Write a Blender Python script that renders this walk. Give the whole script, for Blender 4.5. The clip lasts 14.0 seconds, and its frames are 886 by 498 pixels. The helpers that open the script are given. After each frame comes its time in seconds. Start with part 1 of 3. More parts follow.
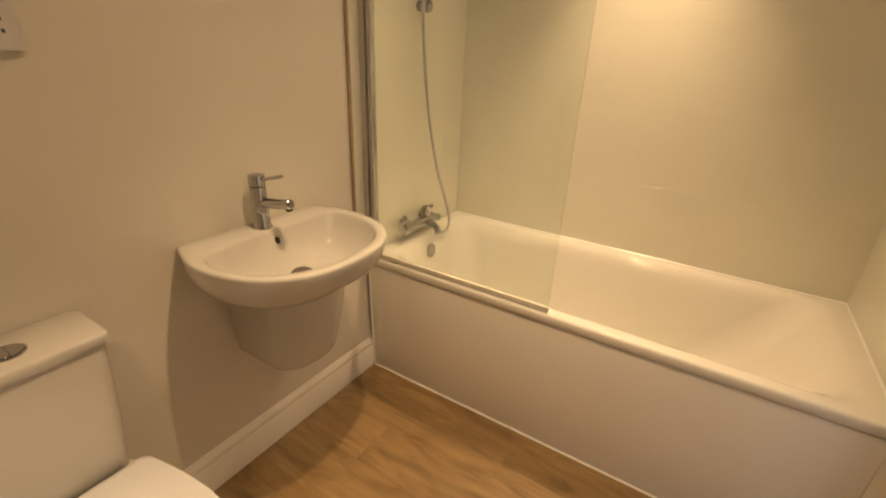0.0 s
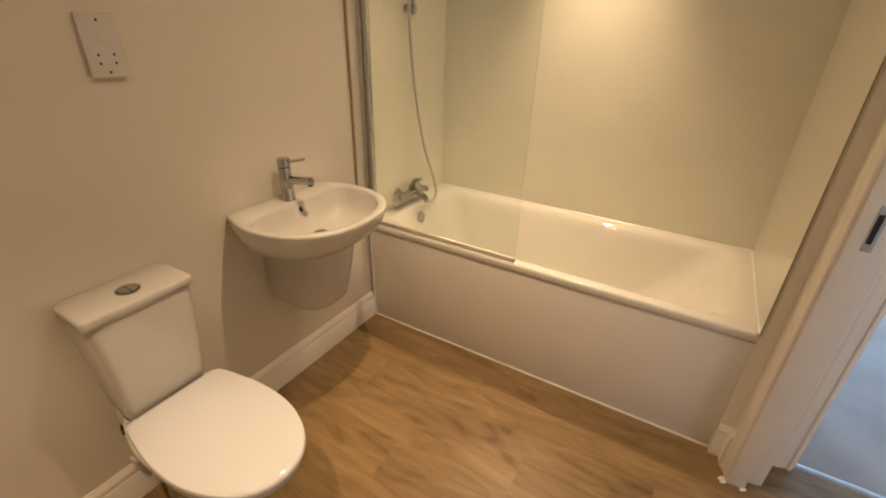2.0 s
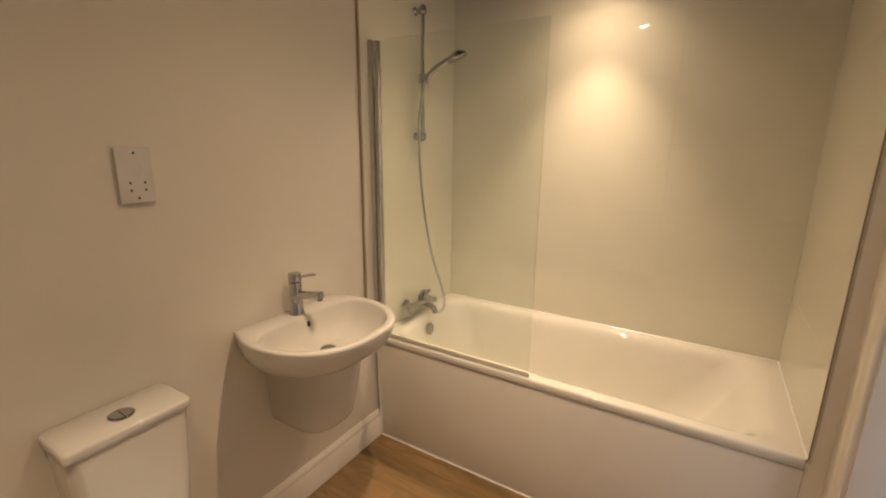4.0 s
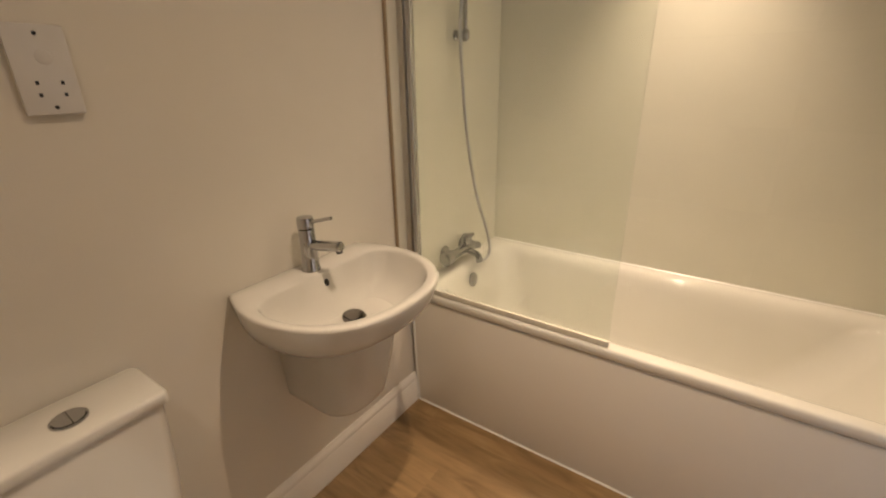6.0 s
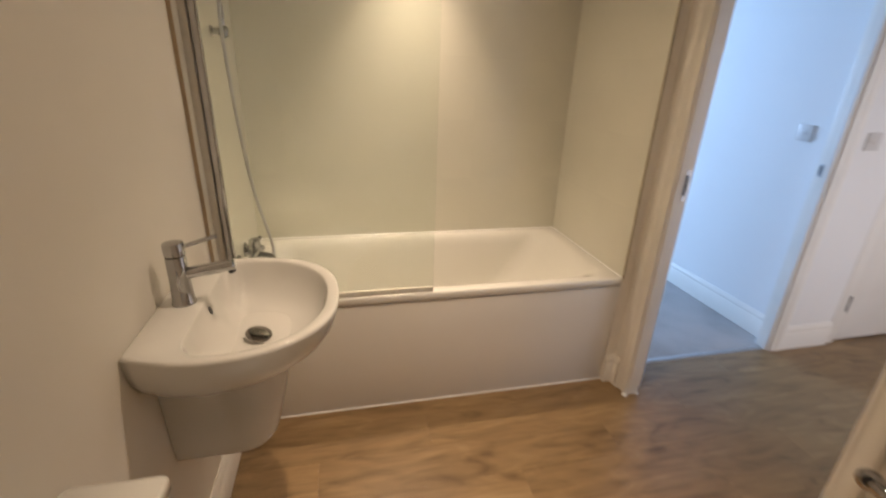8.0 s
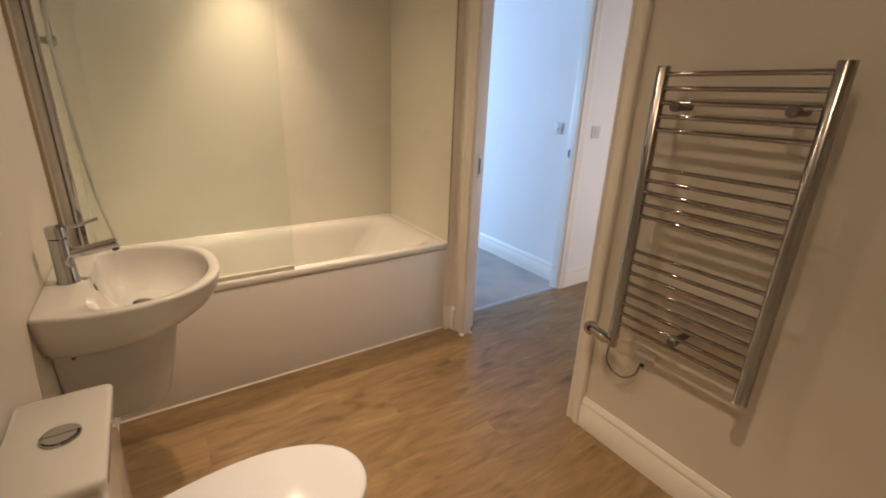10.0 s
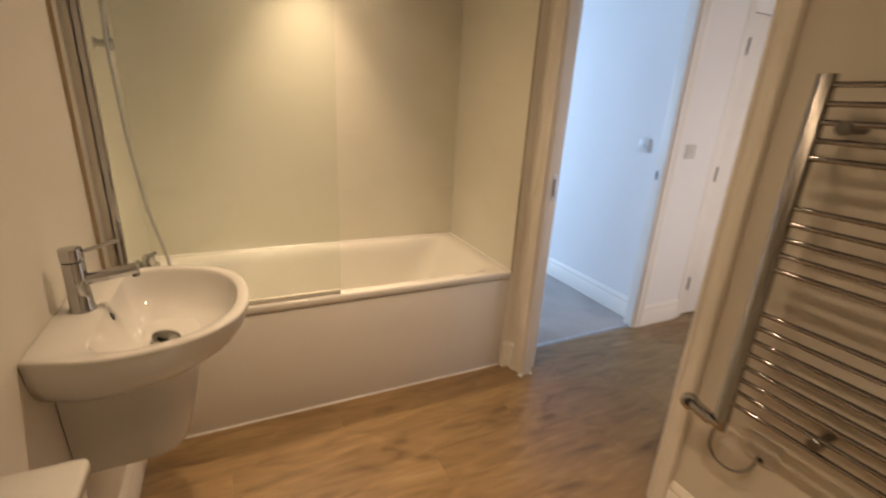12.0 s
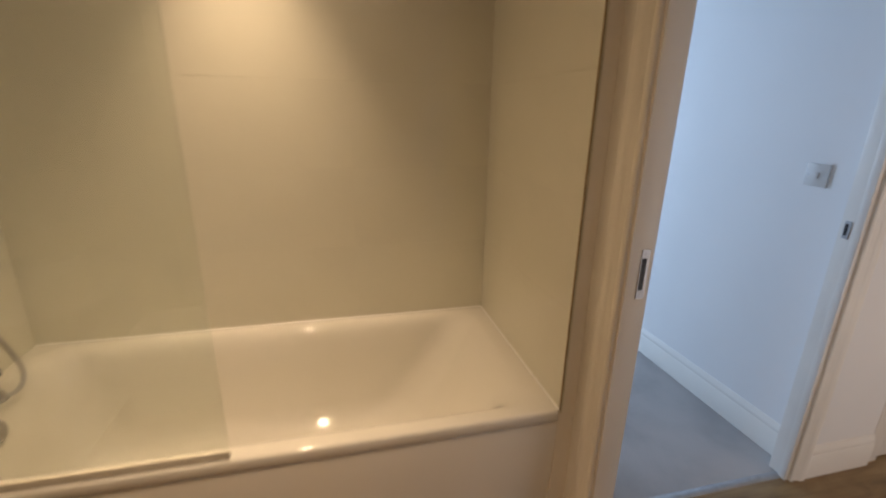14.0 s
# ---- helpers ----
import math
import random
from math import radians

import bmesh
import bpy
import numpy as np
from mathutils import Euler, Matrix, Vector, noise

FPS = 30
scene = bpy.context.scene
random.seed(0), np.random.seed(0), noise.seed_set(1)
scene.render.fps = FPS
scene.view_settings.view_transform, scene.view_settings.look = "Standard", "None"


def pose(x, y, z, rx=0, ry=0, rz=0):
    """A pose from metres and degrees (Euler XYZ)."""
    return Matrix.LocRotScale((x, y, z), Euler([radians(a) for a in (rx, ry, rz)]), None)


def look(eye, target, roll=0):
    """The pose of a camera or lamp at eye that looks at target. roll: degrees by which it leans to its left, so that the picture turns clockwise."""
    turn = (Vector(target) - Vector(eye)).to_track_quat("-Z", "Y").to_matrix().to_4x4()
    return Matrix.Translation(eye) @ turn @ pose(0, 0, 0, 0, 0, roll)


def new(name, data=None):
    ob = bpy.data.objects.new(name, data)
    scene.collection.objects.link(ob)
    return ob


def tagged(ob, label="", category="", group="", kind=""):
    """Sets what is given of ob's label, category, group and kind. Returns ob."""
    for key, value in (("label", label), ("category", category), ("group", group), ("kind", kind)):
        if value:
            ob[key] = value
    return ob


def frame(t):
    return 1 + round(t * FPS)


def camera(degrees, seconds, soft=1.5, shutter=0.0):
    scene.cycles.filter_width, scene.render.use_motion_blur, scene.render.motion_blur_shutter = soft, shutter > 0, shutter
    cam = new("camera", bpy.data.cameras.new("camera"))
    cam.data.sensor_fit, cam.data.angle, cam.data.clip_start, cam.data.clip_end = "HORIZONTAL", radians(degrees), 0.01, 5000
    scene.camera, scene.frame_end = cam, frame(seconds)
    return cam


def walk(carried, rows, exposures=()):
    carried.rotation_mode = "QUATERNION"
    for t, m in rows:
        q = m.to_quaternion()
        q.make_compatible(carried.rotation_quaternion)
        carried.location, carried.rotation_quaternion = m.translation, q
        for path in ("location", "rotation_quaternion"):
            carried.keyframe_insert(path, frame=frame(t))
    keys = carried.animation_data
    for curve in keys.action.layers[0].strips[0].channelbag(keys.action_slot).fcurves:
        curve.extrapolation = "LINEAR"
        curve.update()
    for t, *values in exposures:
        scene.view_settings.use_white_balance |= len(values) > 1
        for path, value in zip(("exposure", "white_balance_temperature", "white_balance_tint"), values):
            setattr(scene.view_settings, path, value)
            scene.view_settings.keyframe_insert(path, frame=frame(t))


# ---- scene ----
cam = camera(90.8, 14.0, soft=2.0, shutter=0.5)
PATH = [
    (0, (1.161, -2.007, 1.356), (0.206, -0.444, 0.554), 2.4),
    (0.5, (1.212, -2.113, 1.394), (0.306, -0.52, 0.595), 3.3),
    (1, (1.278, -2.199, 1.416), (0.377, -0.669, 0.495), 3.1),
    (1.5, (1.311, -2.277, 1.444), (0.415, -0.742, 0.526), 2.0),
    (2, (1.361, -2.311, 1.482), (0.474, -0.77, 0.566), 1.7),
    (2.5, (1.366, -2.314, 1.488), (0.45, -0.796, 0.561), 1.5),
    (3, (1.353, -2.315, 1.482), (0.399, -0.788, 0.612), 1.1),
    (3.5, (1.314, -2.301, 1.509), (0.33, -0.682, 0.866), 0.9),
    (4, (1.338, -2.297, 1.498), (0.332, -0.632, 1.035), 0.6),
    (4.2, (1.341, -2.292, 1.5), (0.327, -0.633, 1.03), 0.6),
    (6.3, (0.932, -1.98, 1.384), (-0.112, -0.461, 0.608), -1.3),
    (6.5, (0.847, -1.983, 1.421), (0.072, -0.339, 0.586), 0.2),
    (7, (0.685, -2.031, 1.43), (0.519, -0.187, 0.675), 0.9),
    (7.5, (0.57, -2.148, 1.438), (0.827, -0.279, 0.775), 2.9),
    (8, (0.46, -2.329, 1.422), (0.892, -0.523, 0.68), 2.2),
    (8.5, (0.341, -2.499, 1.434), (1.16, -0.826, 0.705), 2.2),
    (9, (0.28, -2.63, 1.433), (1.345, -1.083, 0.746), 1.7),
    (9.2, (0.27, -2.67, 1.426), (1.365, -1.134, 0.762), 2.1),
    (11.3, (0.349, -2.779, 1.391), (1.328, -1.175, 0.704), 3.0),
    (11.5, (0.349, -2.7, 1.397), (1.339, -1.111, 0.693), 3.8),
    (12, (0.425, -2.503, 1.404), (1.262, -0.802, 0.765), 3.2),
    (12.5, (0.544, -2.318, 1.388), (1.086, -0.496, 0.765), 1.4),
    (13, (0.74, -2.139, 1.402), (1.067, -0.261, 0.795), 2.7),
    (13.5, (0.908, -1.929, 1.404), (1.361, -0.082, 0.784), 3.9),
    (14, (1.101, -1.707, 1.408), (1.556, 0.146, 0.808), 1.0),
]
EXPOSURES = [
    (0.0, -0.12, 7700, 16), (1.5, -0.08, 7100, 16), (3.0, -0.06, 6600, 17), (4.2, -0.08, 6400, 17), (6.3, -0.13, 5950, 15), (7.5, -0.13, 5800, 15),
    (9.2, -0.11, 5950, 16), (11.3, -0.08, 6500, 17), (12.5, -0.15, 6600, 17), (13.2, -0.22, 6660, 17), (14.0, -0.64, 6760, 17),
]
walk(cam, [(t, look(eye, target, roll)) for t, eye, target, roll in PATH], EXPOSURES)

# ---- world and light ----
world = bpy.data.worlds.new("world")
scene.world = world
world.use_nodes = True
wn = world.node_tree.nodes
sky = wn.new("ShaderNodeTexSky")
sky.sky_type, sky.sun_disc = "NISHITA", False
sky.sun_elevation, sky.sun_rotation = radians(35), radians(150)
world.node_tree.links.new(sky.outputs[0], wn["Background"].inputs[0])
wn["Background"].inputs[1].default_value = 0.1

sun = new("sun", bpy.data.lights.new("sun", "SUN"))
sun.data.energy, sun.data.angle, sun.data.color = 0.8, radians(12), (1.0, 0.95, 0.88)
sun.matrix_world = look((0, 0, 0), (0.45, 0.7, -0.6))

CEIL = 2.33
WARM = (1.0, 0.74, 0.46)
DOWNLIGHTS = [(0.82, -0.27), (0.80, -1.30), (0.80, -2.36)]
# each downlight has a bright core and a wide, weaker spill
for (x, y), share in zip(DOWNLIGHTS, ((0.90, 0.80), (0.92, 0.90), (1.0, 0.5))):
    for power, spread, blend, part_of in ((98.0, 72, 1.0, share[0]), (24.0, 132, 1.0, share[1])):
        lamp = new("downlight_lamp", bpy.data.lights.new("downlight_lamp", "SPOT"))
        lamp.data.energy, lamp.data.color = power * part_of, WARM
        lamp.data.spot_size, lamp.data.spot_blend, lamp.data.shadow_soft_size = radians(spread), blend, 0.026
        lamp.matrix_world = look((x, y, CEIL - 0.020), (x, y, 0))

daylight = new("window_daylight", bpy.data.lights.new("window_daylight", "AREA"))
daylight.data.shape, daylight.data.size, daylight.data.size_y = "RECTANGLE", 1.7, 1.2
daylight.data.energy, daylight.data.color = 192.0, (0.43, 0.67, 1.0)
daylight.matrix_world = look((0.9, 3.44, 1.55), (0.9, 0.0, 1.35))
# added warm fill lamp, out of view, that brightens the hall wall
hall_fill = new("hall_fill", bpy.data.lights.new("hall_fill", "AREA"))
hall_fill.data.shape, hall_fill.data.size, hall_fill.data.size_y = "RECTANGLE", 1.2, 1.9
hall_fill.data.energy, hall_fill.data.color = 11.5, (1.0, 0.87, 0.75)
hall_fill.matrix_world = look((3.3, -1.93, 1.0), (3.3, 0.0, 1.0))


# ---- materials ----
def material(name, base, rough=0.5, metal=0.0, vary=0.06, scale=4.0, bump=0.0, bump_scale=120.0, coat=0.0, spec=0.5, fine=0.0, coat_rough=0.05):
    """A principled surface whose colour and roughness drift at two scales, with a fine relief."""
    m = bpy.data.materials.new(name)
    m.use_nodes = True
    nt = m.node_tree
    b = nt.nodes["Principled BSDF"]
    b.inputs["Metallic"].default_value = metal
    b.inputs["Coat Weight"].default_value = coat
    b.inputs["Coat Roughness"].default_value = coat_rough
    b.inputs["Specular IOR Level"].default_value = spec
    tc = nt.nodes.new("ShaderNodeTexCoord")
    n1 = nt.nodes.new("ShaderNodeTexNoise")
    n1.inputs["Scale"].default_value, n1.inputs["Detail"].default_value = scale, 4
    nt.links.new(tc.outputs["Object"], n1.inputs["Vector"])
    n2 = nt.nodes.new("ShaderNodeTexNoise")
    n2.inputs["Scale"].default_value, n2.inputs["Detail"].default_value = bump_scale, 3
    nt.links.new(tc.outputs["Object"], n2.inputs["Vector"])
    mixf = nt.nodes.new("ShaderNodeMath")
    mixf.operation = "MULTIPLY_ADD"
    mixf.inputs[1].default_value = fine
    nt.links.new(n2.outputs["Fac"], mixf.inputs[0])
    nt.links.new(n1.outputs["Fac"], mixf.inputs[2])
    ramp = nt.nodes.new("ShaderNodeValToRGB")
    lo = [max(0.0, c * (1 - vary)) for c in base]
    hi = [min(1.0, c * (1 + vary)) for c in base]
    ramp.color_ramp.elements[0].position, ramp.color_ramp.elements[1].position = 0.3, 0.7 + fine
    ramp.color_ramp.elements[0].color, ramp.color_ramp.elements[1].color = (*lo, 1), (*hi, 1)
    nt.links.new(mixf.outputs[0], ramp.inputs[0])
    nt.links.new(ramp.outputs[0], b.inputs["Base Color"])
    rr = nt.nodes.new("ShaderNodeMapRange")
    rr.inputs["To Min"].default_value, rr.inputs["To Max"].default_value = max(0.02, rough * 0.85), min(1, rough * 1.2)
    nt.links.new(n1.outputs["Fac"], rr.inputs["Value"])
    nt.links.new(rr.outputs[0], b.inputs["Roughness"])
    if bump:
        bp = nt.nodes.new("ShaderNodeBump")
        bp.inputs["Strength"].default_value, bp.inputs["Distance"].default_value = bump, 0.002
        nt.links.new(n2.outputs["Fac"], bp.inputs["Height"])
        nt.links.new(bp.outputs[0], b.inputs["Normal"])
    return m


WHITE = material("white_wall_paint", (0.80, 0.79, 0.77), 0.6, vary=0.02, scale=1.6, bump=0.1, bump_scale=260, spec=0.3)
PAINT = material("wall_paint", (0.67, 0.63, 0.55), 0.6, vary=0.025, scale=1.6, bump=0.12, bump_scale=260, spec=0.3)
# unseen ceilings are greyed to weaken bounce light and deepen the shadows
CEILING = material("bounce_cut_ceiling", (0.50, 0.49, 0.465), 0.8, vary=0.02, scale=1.5, bump=0.08, bump_scale=260, spec=0.2)
GLOSS = material("satin_white_woodwork", (0.81, 0.775, 0.71), 0.32, vary=0.03, scale=5, bump=0.05, bump_scale=90)
TILE = material("cream_wall_tile", (0.70, 0.682, 0.58), 0.30, vary=0.035, scale=3, bump=0.05, bump_scale=60, fine=0.2, coat=0.8, coat_rough=0.015)
GROUT = material("tile_grout", (0.65, 0.63, 0.525), 0.7, vary=0.08, scale=30)
TRIM = material("tile_edge_trim", (0.33, 0.25, 0.15), 0.4, vary=0.06, scale=20)
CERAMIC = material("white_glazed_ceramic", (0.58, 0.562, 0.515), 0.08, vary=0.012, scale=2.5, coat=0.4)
ACRYLIC = material("white_bath_acrylic", (0.74, 0.72, 0.655), 0.055, vary=0.012, scale=2.5, coat=0.25)
PANEL = material("white_bath_panel", (0.78, 0.75, 0.68), 0.28, vary=0.015, scale=2, bump=0.03, bump_scale=15)
SEAT = material("white_seat_plastic", (0.60, 0.605, 0.62), 0.10, vary=0.01, scale=3, spec=0.25)
PLASTIC = material("white_moulded_plastic", (0.60, 0.58, 0.55), 0.35, vary=0.03, scale=12)
CHROME = material("chrome", (0.50, 0.50, 0.51), 0.045, metal=1.0, vary=0.05, scale=14)
# chrome for bars and plug, dark reflections put into its base colour
RAIL = material("reflection_darkened_chrome", (0.36, 0.34, 0.325), 0.02, metal=1.0, vary=0.06, scale=18)
POST = material("satin_chrome_post", (0.36, 0.34, 0.31), 0.20, metal=1.0, vary=0.02, scale=1.5)
SATIN = material("satin_aluminium", (0.60, 0.57, 0.53), 0.30, metal=1.0, vary=0.06, scale=25)
STEEL = material("brushed_steel", (0.50, 0.50, 0.51), 0.35, metal=1.0, vary=0.1, scale=40)
HINGE = material("dull_steel_hinge", (0.20, 0.19, 0.18), 0.4, metal=1.0, vary=0.1, scale=40)
DARK = material("black_plastic", (0.012, 0.012, 0.014), 0.35, vary=0.2, scale=30)
CABLE = material("grey_flex", (0.16, 0.15, 0.14), 0.5, vary=0.1, scale=40)
SEALANT = material("white_silicone_bead", (0.78, 0.77, 0.73), 0.3, vary=0.05, scale=40)
SEAL = material("clear_grey_seal", (0.62, 0.59, 0.50), 0.22, vary=0.08, scale=30)
GLASS_EDGE = material("polished_glass_edge", (0.60, 0.61, 0.52), 0.2, vary=0.04, scale=30)
SUBFLOOR = material("subfloor", (0.10, 0.07, 0.045), 0.8, vary=0.15, scale=8)
CARPET = material("grey_carpet", (0.37, 0.35, 0.335), 0.95, vary=0.26, scale=4, bump=1.0, bump_scale=420, spec=0.1, fine=0.8)
GROUND = material("outdoor_ground", (0.10, 0.12, 0.07), 0.9, vary=0.3, scale=0.4)


def wood():
    """Oak-look plank: grain stretched along each plank, with its own tone by the plank."""
    m = bpy.data.materials.new("oak_vinyl_plank")
    m.use_nodes = True
    nt = m.node_tree
    N, L = nt.nodes, nt.links
    b = N["Principled BSDF"]
    tc, info = N.new("ShaderNodeTexCoord"), N.new("ShaderNodeObjectInfo")
    shift = N.new("ShaderNodeVectorMath")
    shift.operation = "SCALE"
    shift.inputs[0].default_value = (37.0, 53.0, 11.0)
    L.new(info.outputs["Random"], shift.inputs["Scale"])
    add = N.new("ShaderNodeVectorMath")
    L.new(tc.outputs["Object"], add.inputs[0])
    L.new(shift.outputs[0], add.inputs[1])

    def grain(scale, detail, stretch, warp):
        mp = N.new("ShaderNodeMapping")
        mp.inputs["Scale"].default_value = stretch
        L.new(add.outputs[0], mp.inputs["Vector"])
        n = N.new("ShaderNodeTexNoise")
        n.inputs["Scale"].default_value, n.inputs["Detail"].default_value, n.inputs["Distortion"].default_value = scale, detail, warp
        L.new(mp.outputs[0], n.inputs["Vector"])
        return n.outputs["Fac"]
    broad = grain(3.4, 4, (1.0, 3.2, 1.0), 1.4)
    fine = grain(5.0, 5, (0.8, 11.0, 1.0), 0.8)
    pores = grain(40.0, 2, (0.5, 8.0, 1.0), 0.0)

    def ramp(fac, stops):
        r = N.new("ShaderNodeValToRGB")
        e = r.color_ramp.elements
        e[0].position, e[0].color = stops[0][0], (*stops[0][1], 1)
        e[1].position, e[1].color = stops[-1][0], (*stops[-1][1], 1)
        for p, c in stops[1:-1]:
            k = e.new(p)
            k.color = (*c, 1)
        L.new(fac, r.inputs[0])
        return r.outputs[0]
    base = ramp(broad, [(0.20, (0.108, 0.065, 0.028)), (0.40, (0.212, 0.134, 0.060)), (0.60, (0.270, 0.176, 0.081)), (0.82, (0.350, 0.240, 0.122))])
    streak = ramp(fine, [(0.28, (0.80, 0.78, 0.75)), (0.52, (1, 1, 1)), (0.75, (1.04, 1.04, 1.03))])
    tone = ramp(info.outputs["Random"], [(0.0, (0.94, 0.94, 0.94)), (0.5, (1.0, 1.0, 0.99)), (1.0, (1.06, 1.05, 1.04))])
    out = base
    for other in (streak, tone):
        mx = N.new("ShaderNodeMix")
        mx.data_type, mx.blend_type = "RGBA", "MULTIPLY"
        mx.inputs[0].default_value = 1.0
        L.new(out, mx.inputs[6])
        L.new(other, mx.inputs[7])
        out = mx.outputs[2]
    L.new(out, b.inputs["Base Color"])
    rr = N.new("ShaderNodeMapRange")
    rr.inputs["To Min"].default_value, rr.inputs["To Max"].default_value = 0.27, 0.42
    L.new(fine, rr.inputs["Value"])
    L.new(rr.outputs[0], b.inputs["Roughness"])
    bp = N.new("ShaderNodeBump")
    bp.inputs["Strength"].default_value, bp.inputs["Distance"].default_value = 0.25, 0.001
    L.new(pores, bp.inputs["Height"])
    L.new(bp.outputs[0], b.inputs["Normal"])
    return m


WOOD = wood()


def glass(name, tint):
    m = bpy.data.materials.new(name)
    m.use_nodes = True
    b = m.node_tree.nodes["Principled BSDF"]
    b.inputs["Base Color"].default_value = (*tint, 1)
    b.inputs["Transmission Weight"].default_value = 1.0
    b.inputs["Roughness"].default_value = 0.015
    b.inputs["IOR"].default_value = 1.5
    return m


GLASS = glass("screen_glass", (0.918, 0.957, 0.922))
GLOW = bpy.data.materials.new("lit_lamp_lens")
GLOW.use_nodes = True
GLOW.node_tree.nodes["Principled BSDF"].inputs["Emission Color"].default_value = (*WARM, 1)
GLOW.node_tree.nodes["Principled BSDF"].inputs["Emission Strength"].default_value = 180.0


# ---- mesh helpers ----
def part(name, bm, mat, parent=None, label="", smooth=40, bevel=0.0, segments=2):
    """Links a bmesh as one mesh object, under parent if there is one."""
    if bevel:
        sharp = [e for e in bm.edges if len(e.link_faces) == 2 and e.calc_face_angle(0) > radians(35)]
        bmesh.ops.bevel(bm, geom=sharp, offset=bevel, segments=segments, profile=0.6, affect="EDGES", clamp_overlap=True)
    bmesh.ops.recalc_face_normals(bm, faces=bm.faces)
    me = bpy.data.meshes.new(name)
    bm.to_mesh(me)
    bm.free()
    me.materials.append(mat)
    if smooth:
        me.shade_smooth()
        me.set_sharp_from_angle(angle=radians(smooth))
    ob = new(name, me)
    if parent:
        ob.parent = parent
    if label:
        ob["label"] = label
    return ob


def thing(name, place, label, category, group="", kind=""):
    ob = new(name)
    ob.empty_display_size = 0.05
    ob.location = place
    return tagged(ob, label, category, group, kind)


def box(x0, y0, z0, x1, y1, z1, bm=None):
    bm = bm or bmesh.new()
    bmesh.ops.create_cube(bm, size=1, matrix=Matrix.Translation(((x0 + x1) / 2, (y0 + y1) / 2, (z0 + z1) / 2)) @ Matrix.Diagonal((x1 - x0, y1 - y0, z1 - z0, 1)))
    return bm


def lathe(profile, segs=32, bm=None, m=None):
    """Turns (radius, height) pairs about z, then moves by m; ends are closed."""
    bm = bm or bmesh.new()
    m = m or Matrix()
    rings = [[bm.verts.new(m @ Vector((r * math.cos(a), r * math.sin(a), h))) for a in (2 * math.pi * i / segs for i in range(segs))] for r, h in profile]
    for a, b in zip(rings, rings[1:]):
        for i in range(segs):
            bm.faces.new((a[i], a[(i + 1) % segs], b[(i + 1) % segs], b[i]))
    bm.faces.new(rings[0])
    bm.faces.new(rings[-1])
    return bm


def rod(p, q, r, segs=16, bm=None, round_end=0.0):
    """A round rod from p to q with slightly rounded ends."""
    p, q = Vector(p), Vector(q)
    d = (q - p).length
    e = round_end or min(r * 0.25, d * 0.2)
    m = Matrix.Translation(p) @ (q - p).to_track_quat("Z", "Y").to_matrix().to_4x4()
    return lathe([(r - e, 0), (r, e), (r, d - e), (r - e, d)], segs, bm, m)


def tube(points, r, segs=10, bm=None):
    """A bent tube along smooth points."""
    bm = bm or bmesh.new()
    pts = [Vector(p) for p in points]
    fine = []
    for i in range(len(pts) - 1):
        p0, p1, p2, p3 = pts[max(i - 1, 0)], pts[i], pts[i + 1], pts[min(i + 2, len(pts) - 1)]
        for k in range(8):
            t = k / 8
            fine.append(0.5 * ((2 * p1) + (p2 - p0) * t + (2 * p0 - 5 * p1 + 4 * p2 - p3) * t * t + (3 * p1 - p0 - 3 * p2 + p3) * t ** 3))
    fine.append(pts[-1])
    rings, side = [], Vector((0.3, 0.9, 0.2)).normalized()
    for i, p in enumerate(fine):
        d = (fine[min(i + 1, len(fine) - 1)] - fine[max(i - 1, 0)]).normalized()
        side = (side - d * side.dot(d)).normalized()
        up = d.cross(side)
        rings.append([bm.verts.new(p + r * (math.cos(a) * side + math.sin(a) * up)) for a in (2 * math.pi * k / segs for k in range(segs))])
    for a, b in zip(rings, rings[1:]):
        for i in range(segs):
            bm.faces.new((a[i], a[(i + 1) % segs], b[(i + 1) % segs], b[i]))
    bm.faces.new(rings[0])
    bm.faces.new(rings[-1])
    return bm


def extrude(profile, p, q, out, up, bm=None):
    """Sweeps a closed profile of (out, up) pairs straight from p to q."""
    bm = bm or bmesh.new()
    p, q, out, up = Vector(p), Vector(q), Vector(out), Vector(up)
    a = [bm.verts.new(p + out * o + up * u) for o, u in profile]
    b = [bm.verts.new(q + out * o + up * u) for o, u in profile]
    n = len(profile)
    for i in range(n):
        bm.faces.new((a[i], a[(i + 1) % n], b[(i + 1) % n], b[i]))
    bm.faces.new(a)
    bm.faces.new(b)
    return bm


def loft(rings, bm=None, close_first=True, close_last=True):
    """Skins rings of equally many points, in order."""
    bm = bm or bmesh.new()
    vs = [[bm.verts.new(v) for v in ring] for ring in rings]
    n = len(rings[0])
    for a, b in zip(vs, vs[1:]):
        for i in range(n):
            bm.faces.new((a[i], a[(i + 1) % n], b[(i + 1) % n], b[i]))
    if close_first:
        bm.faces.new(vs[0])
    if close_last:
        bm.faces.new(vs[-1])
    return bm


def rounded_rect(x0, y0, x1, y1, r, z, n=8):
    pts = []
    for cx, cy, a0 in ((x1 - r, y1 - r, 0), (x0 + r, y1 - r, 90), (x0 + r, y0 + r, 180), (x1 - r, y0 + r, 270)):
        for k in range(n + 1):
            a = radians(a0 + 90 * k / n)
            pts.append((cx + r * math.cos(a), cy + r * math.sin(a), z))
    return pts


